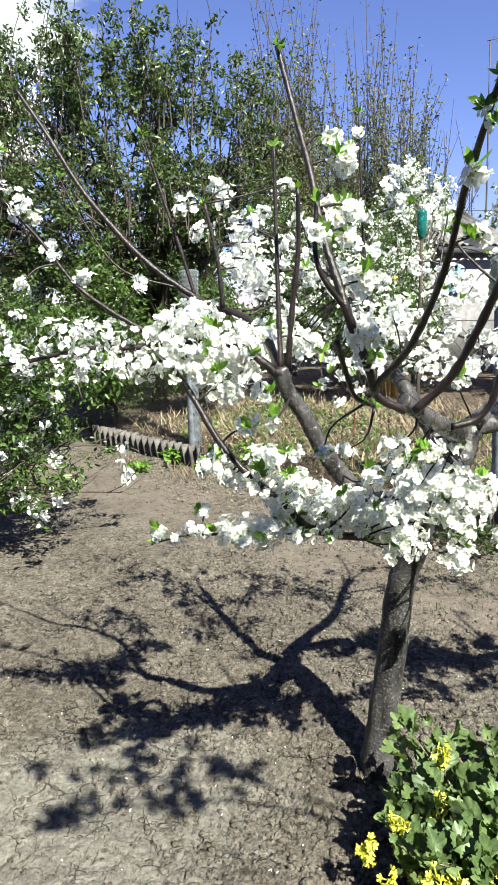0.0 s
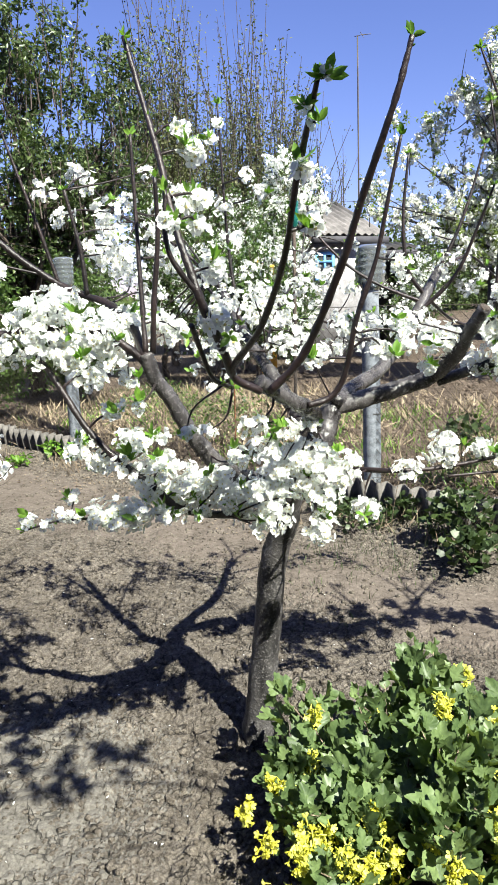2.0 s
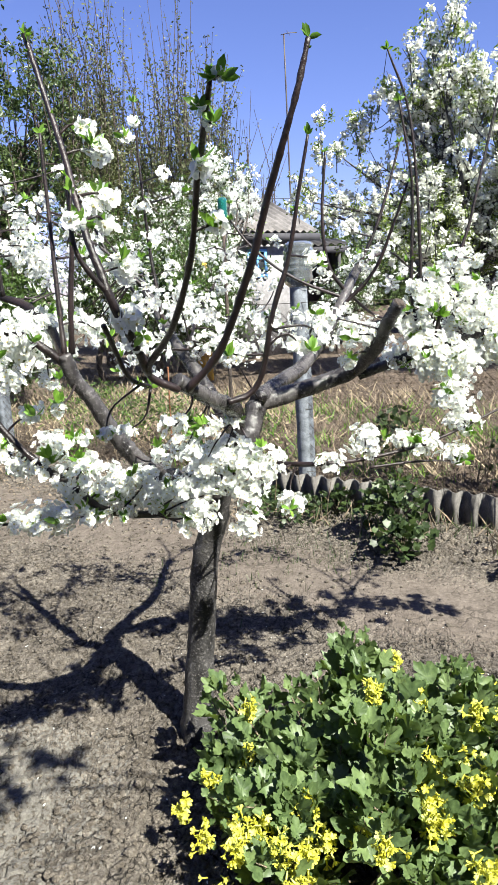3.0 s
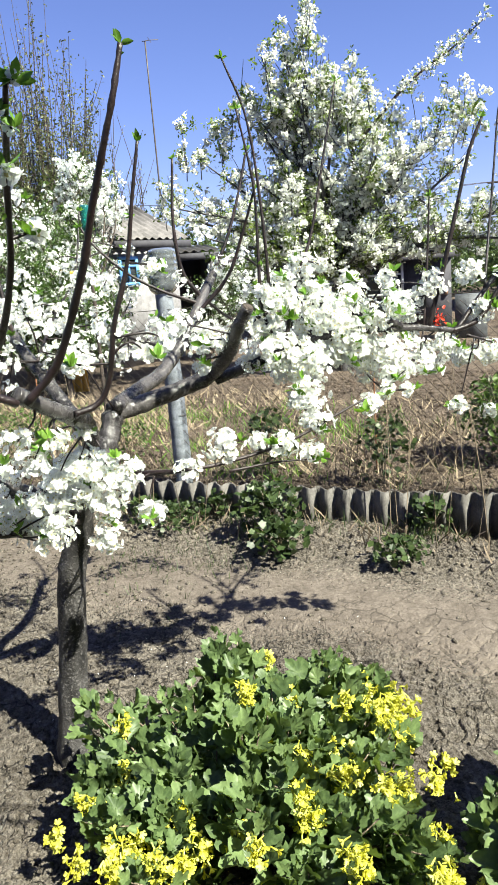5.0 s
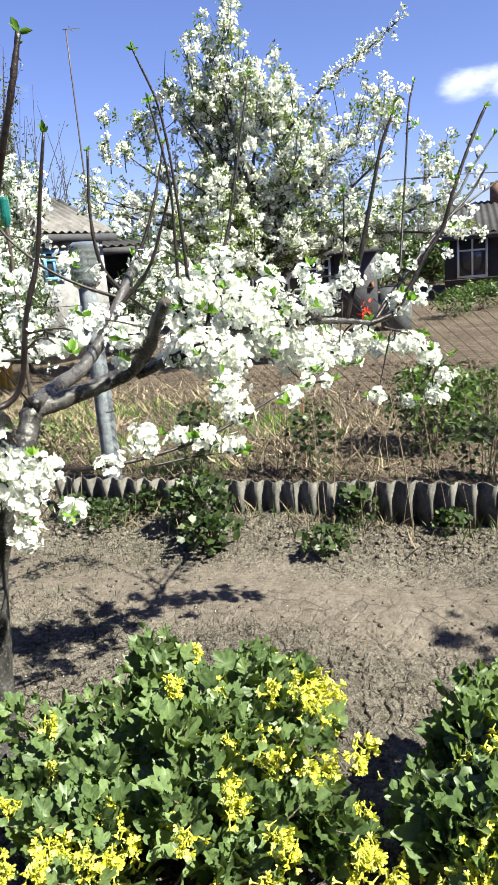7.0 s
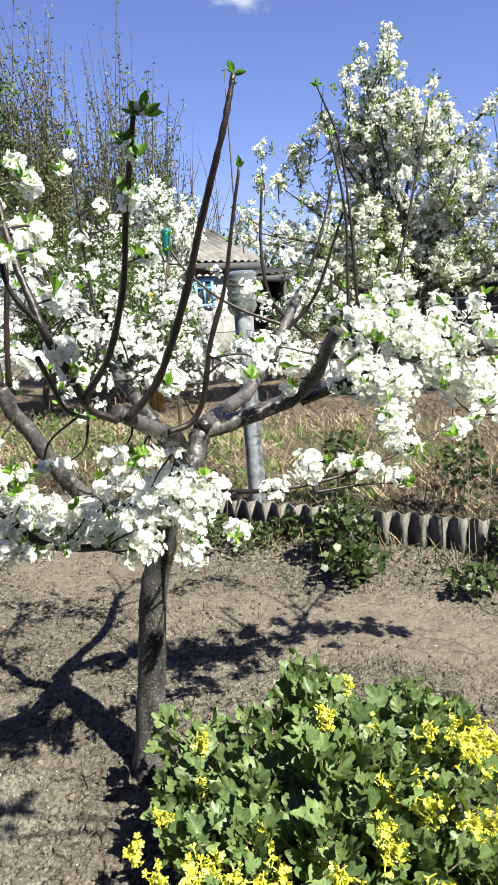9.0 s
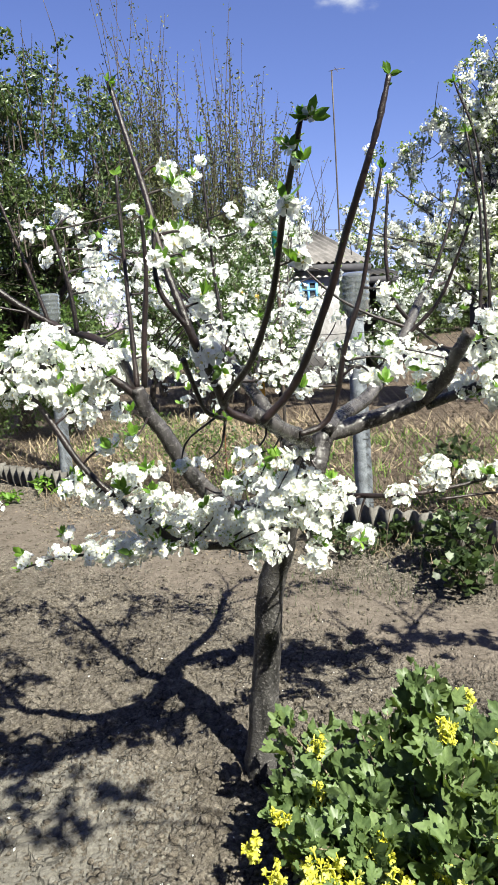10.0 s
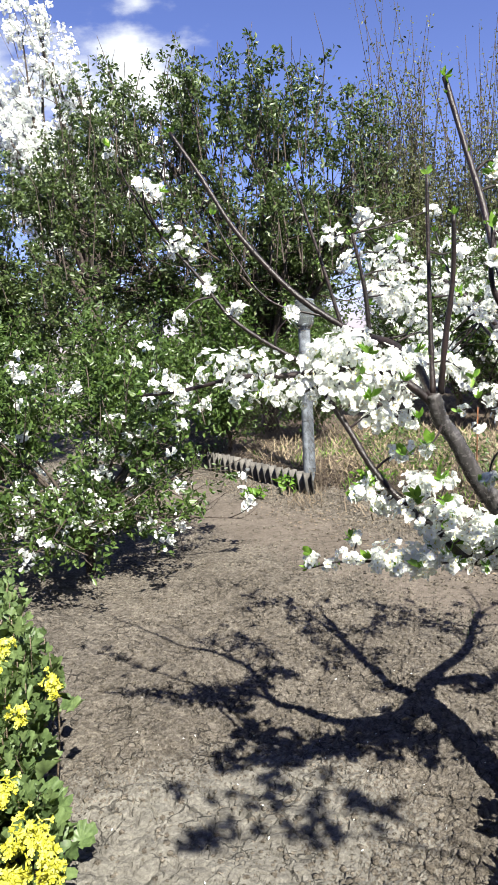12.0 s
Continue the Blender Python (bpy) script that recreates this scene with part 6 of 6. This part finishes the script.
def weed(name, label, x, y, r, h, n, size, shape=LOBED, material=WEED_LEAF, stems=8, category="weed"):
    z = float(lie(x, y))
    w = thing(name, label, category, (x, y, z), group="weeds along the edging")
    for _ in range(stems):
        a, q = RNG.uniform(0, 6.28), RNG.uniform(0.1, 1)
        tip = (x + math.cos(a) * r * q, y + math.sin(a) * r * q, z + h * RNG.uniform(0.5, 1.05))
        part("stem", tube([(x + RNG.normal() * 0.02, y + RNG.normal() * 0.02, z - 0.02), (x + (tip[0] - x) * 0.4, y + (tip[1] - y) * 0.4, z + h * 0.45), tip], 0.004, 0.002, 4, 6), CURRANT_STEM, w)
    d = around(n, 0.5)
    p = np.array((x, y, z + h * 0.5)) + d * np.array((r, r, h * 0.55)) * (RNG.uniform(0.2, 1, (n, 1)) ** 0.6)
    p[:, 2] = np.maximum(p[:, 2], lie(p[:, 0], p[:, 1]) + 0.01)
    tagged(part("foliage", scatter(shape, p, turns(around(n, 0.9), RNG.uniform(0, 6.28, n)), RNG.uniform(0.6, 1.3, n) * size), material, w), kind="stuff")


weed("currant_sucker", "low dark green leafy weed clump at the edging", 1.95, 3.66, 0.24, 0.36, 330, 0.046)
weed("currant_sucker", "low dark green leafy weed clump at the edging", 1.86, 3.36, 0.18, 0.22, 150, 0.05)
weed("currant_sucker", "low leafy weed clump in loose soil", 2.34, 2.88, 0.18, 0.15, 220, 0.034)
weed("currant_sucker", "small leafy weed in loose soil", 1.5, 4.3, 0.3, 0.13, 420, 0.028)
for s, d, r, h, n in ((-2.75, -0.12, 0.15, 0.13, 120), (-2.2, -0.1, 0.13, 0.2, 110), (-0.75, -0.1, 0.14, 0.24, 160), (-0.2, -0.12, 0.13, 0.12, 120), (0.35, -0.1, 0.16, 0.2, 140), (0.0, 0.2, 0.25, 0.4, 260), (-1.1, 0.22, 0.2, 0.45, 260), (-1.9, 0.2, 0.2, 0.5, 280)):
    weed("currant_sucker", "dark green weeds sprawling along the edging", *on_fence(s, d), r, h, int(n * 0.7), 0.042, stems=5)
weed("dandelion_clump", "small bright green weed on the path's edge", -1.05, 6.85, 0.16, 0.1, 90, 0.06, OVAL_SHAPE, FRESH_LEAF, 3)
weed("dandelion_clump", "small bright green weed on the path's edge", -0.72, 7.15, 0.14, 0.16, 70, 0.07, OVAL_SHAPE, FRESH_LEAF, 3)
weed("dandelion_clump", "small bright green weed at the edging", 0.1, 6.4, 0.2, 0.2, 110, 0.06, OVAL_SHAPE, FRESH_LEAF, 3)
weed("garden_shrub", "dark green leafy shrub behind the fence", 3.72, 3.45, 0.34, 0.6, 1300, 0.056, OVAL_SHAPE, CHERRY_LEAF, 14, "bush")
weed("garden_shrub", "dark green low shrub behind the fence", 4.35, 3.6, 0.36, 0.45, 900, 0.054, OVAL_SHAPE, CHERRY_LEAF, 12, "bush")
weed("garden_shrub", "green leafy weeds behind the fence", 0.85, 6.1, 0.5, 0.45, 500, 0.04, OVAL_SHAPE, CHERRY_LEAF, 14, "bush")
weed("garden_shrub", "green leafy weeds behind the fence", 0.35, 6.9, 0.45, 0.5, 420, 0.04, OVAL_SHAPE, CHERRY_LEAF, 12, "bush")
weed("garden_shrub", "green leafy weeds behind the fence", 1.5, 5.3, 0.3, 0.35, 260, 0.04, OVAL_SHAPE, CHERRY_LEAF, 10, "bush")
weed("garden_shrub", "low green bed plants near the house", 9.9, 9.2, 0.45, 0.5, 420, 0.08, OVAL_SHAPE, CHERRY_LEAF, 14, "bush")
weed("garden_shrub", "low green bed plants near the house", 11.0, 9.6, 0.6, 0.55, 520, 0.09, OVAL_SHAPE, CHERRY_LEAF, 14, "bush")
RED_PETAL = leaf_material("red_petal", [(0.0, (0.55, 0.02, 0.01)), (1.0, (0.75, 0.06, 0.02))], 0.5, 0.25, 1.0)
weed("red_tulip_clump", "clump of red flowers by the outbuilding", 7.8, 9.15, 0.15, 0.5, 24, 0.09, OVAL_SHAPE, RED_PETAL, 12, "flower")


def cane(x, y, h, lean_x, lean_y, r=0.004, material=DRY_STALK):
    z = float(lie(x, y))
    solo("dry_cane", tube([(x, y, z - 0.03), (x + lean_x * 0.4, y + lean_y * 0.4, z + h * 0.5), (x + lean_x, y + lean_y, z + h)], r, r * 0.5, 5, 8, 0.05), material, "dry leafless cane standing at the fence", "cane", group="dry canes", smooth=True)


for k in range(120):
    s = RNG.uniform(-5.4, 1.3) if k % 3 else RNG.uniform(-2.6, 1.3)
    x, y = on_fence(s, (-1 if k % 5 == 0 else 1) * RNG.uniform(0.06, 0.35))
    cane(x, y, RNG.uniform(0.3, 0.95), RNG.normal() * 0.12, RNG.normal() * 0.1, RNG.uniform(0.0018, 0.0042), DRY_STALK if RNG.random() < 0.4 else CURRANT_STEM)


def stuff(name, geo, material, label, category):
    solo(name, geo, material, label, category, kind="stuff")


ICO_V = np.array([(0, 0, 1), (0.89, 0, 0.45), (0.28, 0.85, 0.45), (-0.72, 0.53, 0.45), (-0.72, -0.53, 0.45), (0.28, -0.85, 0.45), (0.72, 0.53, -0.45), (-0.28, 0.85, -0.45), (-0.89, 0, -0.45), (-0.28, -0.85, -0.45), (0.72, -0.53, -0.45), (0, 0, -1)])
ICO_F = np.array([(0, 1, 2), (0, 2, 3), (0, 3, 4), (0, 4, 5), (0, 5, 1), (1, 6, 2), (2, 7, 3), (3, 8, 4), (4, 9, 5), (5, 10, 1), (2, 6, 7), (3, 7, 8), (4, 8, 9), (5, 9, 10), (1, 10, 6), (11, 7, 6), (11, 8, 7), (11, 9, 8), (11, 10, 9), (11, 6, 10)])


def clods(n, centre, spread, size, sink=0.3):
    p = RNG.normal(size=(n, 2)) * np.array(spread) + np.array(centre)
    s = size[0] + (size[1] - size[0]) * RNG.random(n) ** 3
    z = ground(p[:, 0], p[:, 1]) + s * (0.5 - sink) * 0.6
    V, F = scatter((ICO_V, ICO_F), np.column_stack([p, z]), turns(around(n, 0), RNG.uniform(0, 6.28, n)), s)
    V = V.reshape(n, 12, 3)
    c = V.mean(1, keepdims=True)
    V = c + (V - c) * RNG.uniform(0.6, 1.3, (n, 12, 1)) * np.array((1, 1, 0.6))
    return V.reshape(-1, 3), F


stuff("soil_clods", join([clods(1100, (0.62, 1.98), (0.34, 0.26), (0.004, 0.026), 0.5), clods(1500, (-0.1, 2.0), (0.45, 0.3), (0.003, 0.016), 0.45), clods(3400, (-0.1, 3.2), (0.9, 0.7), (0.003, 0.016), 0.3), clods(2600, (0.0, 4.0), (1.0, 0.6), (0.004, 0.020), 0.3), clods(900, (1.6, 1.75), (0.5, 0.28), (0.003, 0.017), 0.45), clods(500, (2.85, 2.75), (0.35, 0.25), (0.003, 0.022), 0.45),
                          clods(900, (0.9, 4.2), (0.9, 0.6), (0.003, 0.016), 0.4), clods(1900, (-0.6, 5.4), (0.7, 1.0), (0.005, 0.022), 0.3), clods(500, (-1.2, 3.2), (0.4, 0.6), (0.003, 0.014), 0.4)]), CLOD, "loose lumps and crumbs of dry soil", "soil")


def strip(n, s0, s1, d0, d1):
    s, d = RNG.uniform(s0, s1, n), RNG.uniform(d0, d1, n)
    p = FENCE_A + FENCE_U * s[:, None] + FENCE_N * d[:, None]
    return np.column_stack([p, ground(p[:, 0], p[:, 1])])


p = strip(2200, -7.5, 1.5, -0.55, -0.04)
V, F = scatter((ICO_V, ICO_F), p, turns(around(len(p), 0), RNG.uniform(0, 6.28, len(p))), 0.003 + 0.022 * RNG.random(len(p)) ** 3)
stuff("edging_rubble", (V, F), CLOD, "crumbled soil heaped along the edging", "soil")
p = strip(7000, -8.0, 2.5, 0.08, 4.5)
V, F = scatter((ICO_V, ICO_F), p, turns(around(len(p), 0), RNG.uniform(0, 6.28, len(p))), 0.008 + 0.036 * RNG.random(len(p)) ** 2.6)
V = V.reshape(-1, 12, 3)
V = ((V - p[:, None]) * np.array((1.15, 1.15, 0.8)) * RNG.uniform(0.65, 1.25, (len(p), 12, 1)) + p[:, None]).reshape(-1, 3)
stuff("bed_clods", (V, F), FAR_SOIL, "dug reddish-brown soil lumps in the bed behind the fence", "soil")
p = np.concatenate([strip(1500, -7.5, 1.5, -0.5, 0.5), strip(1600, -5.8, -2.9, -0.9, 0.5), strip(5200, -7.5, 2.0, 0.06, 2.6)])
stuff("dry_litter", scatter(SMALL_SHAPE, p + np.array((0, 0, 0.005)), turns(around(len(p), 1.2), RNG.uniform(0, 6.28, len(p))), RNG.uniform(0.012, 0.035, len(p))), DRY_STALK, "dry brown leaf litter and chips along the fence", "litter")
n = 700
p = np.column_stack([RNG.normal(size=n) * 0.4 + 1.45, RNG.normal(size=n) * 0.25 + 3.75])
stuff("grass", scatter(BLADE, np.column_stack([p, ground(p[:, 0], p[:, 1])]), turns(np.column_stack([RNG.normal(size=(n, 2)) * 0.3, np.ones(n)]), RNG.uniform(0, 6.28, n)), RNG.uniform(0.02, 0.06, n)), WEED_LEAF, "sparse short grass by the path", "grass")
n = 160
p = np.column_stack([RNG.normal(size=n) * 0.8 + 0.2, RNG.normal(size=n) * 0.6 + 2.6])
stuff("fallen_petals", scatter(SMALL_SHAPE, np.column_stack([p, ground(p[:, 0], p[:, 1]) + 0.004]), turns(around(n, 1.5), RNG.uniform(0, 6.28, n)), RNG.uniform(0.008, 0.014, n)), PETAL, "fallen white petals on the soil", "petal")


# the bed behind the fence: dead stalks, dry grass and seedlings
def blades(n, s0, s1, d0, d1, lo, hi, lean, material, name, label, category):
    nests = strip(max(8, n // 16), s0, s1, d0, d1)
    q = nests[RNG.integers(len(nests), size=n)] + np.column_stack([RNG.normal(size=(n, 2)) * 0.09, np.zeros(n)])
    q[:, 2] = ground(q[:, 0], q[:, 1]) - 0.003
    up = np.column_stack([RNG.normal(size=(n, 2)) * lean, np.ones(n)])
    stuff(name, scatter(BLADE, q, turns(up, RNG.uniform(0, 6.28, n)), RNG.uniform(lo, hi, n)), material, label, category)


blades(1000, -8.0, 2.0, 0.06, 1.6, 0.05, 0.18, 0.55, DRY_STALK, "dry_grass", "dry straw and dead stalks behind the fence", "grass")
blades(2200, -8.0, 2.0, 0.05, 2.8, 0.03, 0.12, 0.5, CHERRY_LEAF, "seedlings", "green seedlings and weeds in the dug bed", "weed")
blades(900, -2.9, 1.4, -0.28, -0.03, 0.03, 0.13, 0.5, WEED_LEAF, "edging_weeds", "dark green weeds along the foot of the edging", "weed")
blades(700, -7.5, 1.4, -0.4, -0.03, 0.04, 0.16, 0.7, DRY_STALK, "edging_straw", "dry straw along the foot of the edging", "grass")
blades(2600, -7.0, -1.4, 0.1, 2.6, 0.04, 0.15, 0.6, FRESH_LEAF, "bed_grass", "fresh green grass tufts in the bed behind the fence", "grass")
blades(3000, -7.5, -0.6, 0.1, 3.2, 0.05, 0.2, 0.8, STRAW, "bed_straw", "pale dry straw in the bed behind the fence", "grass")
blades(1800, -6.9, -3.4, 0.05, 2.8, 0.05, 0.18, 0.9, STRAW, "bed_straw", "pale dry straw lying in the bed behind the fence", "grass")
p = strip(3000, -7.0, -3.2, 0.04, 3.0)
stuff("straw_chips", scatter(SMALL_SHAPE, p + np.array((0, 0, 0.006)), turns(around(len(p), 1.3), RNG.uniform(0, 6.28, len(p))), RNG.uniform(0.02, 0.06, len(p))), STRAW, "pale straw chips and dead leaves strewn over the bed", "litter")
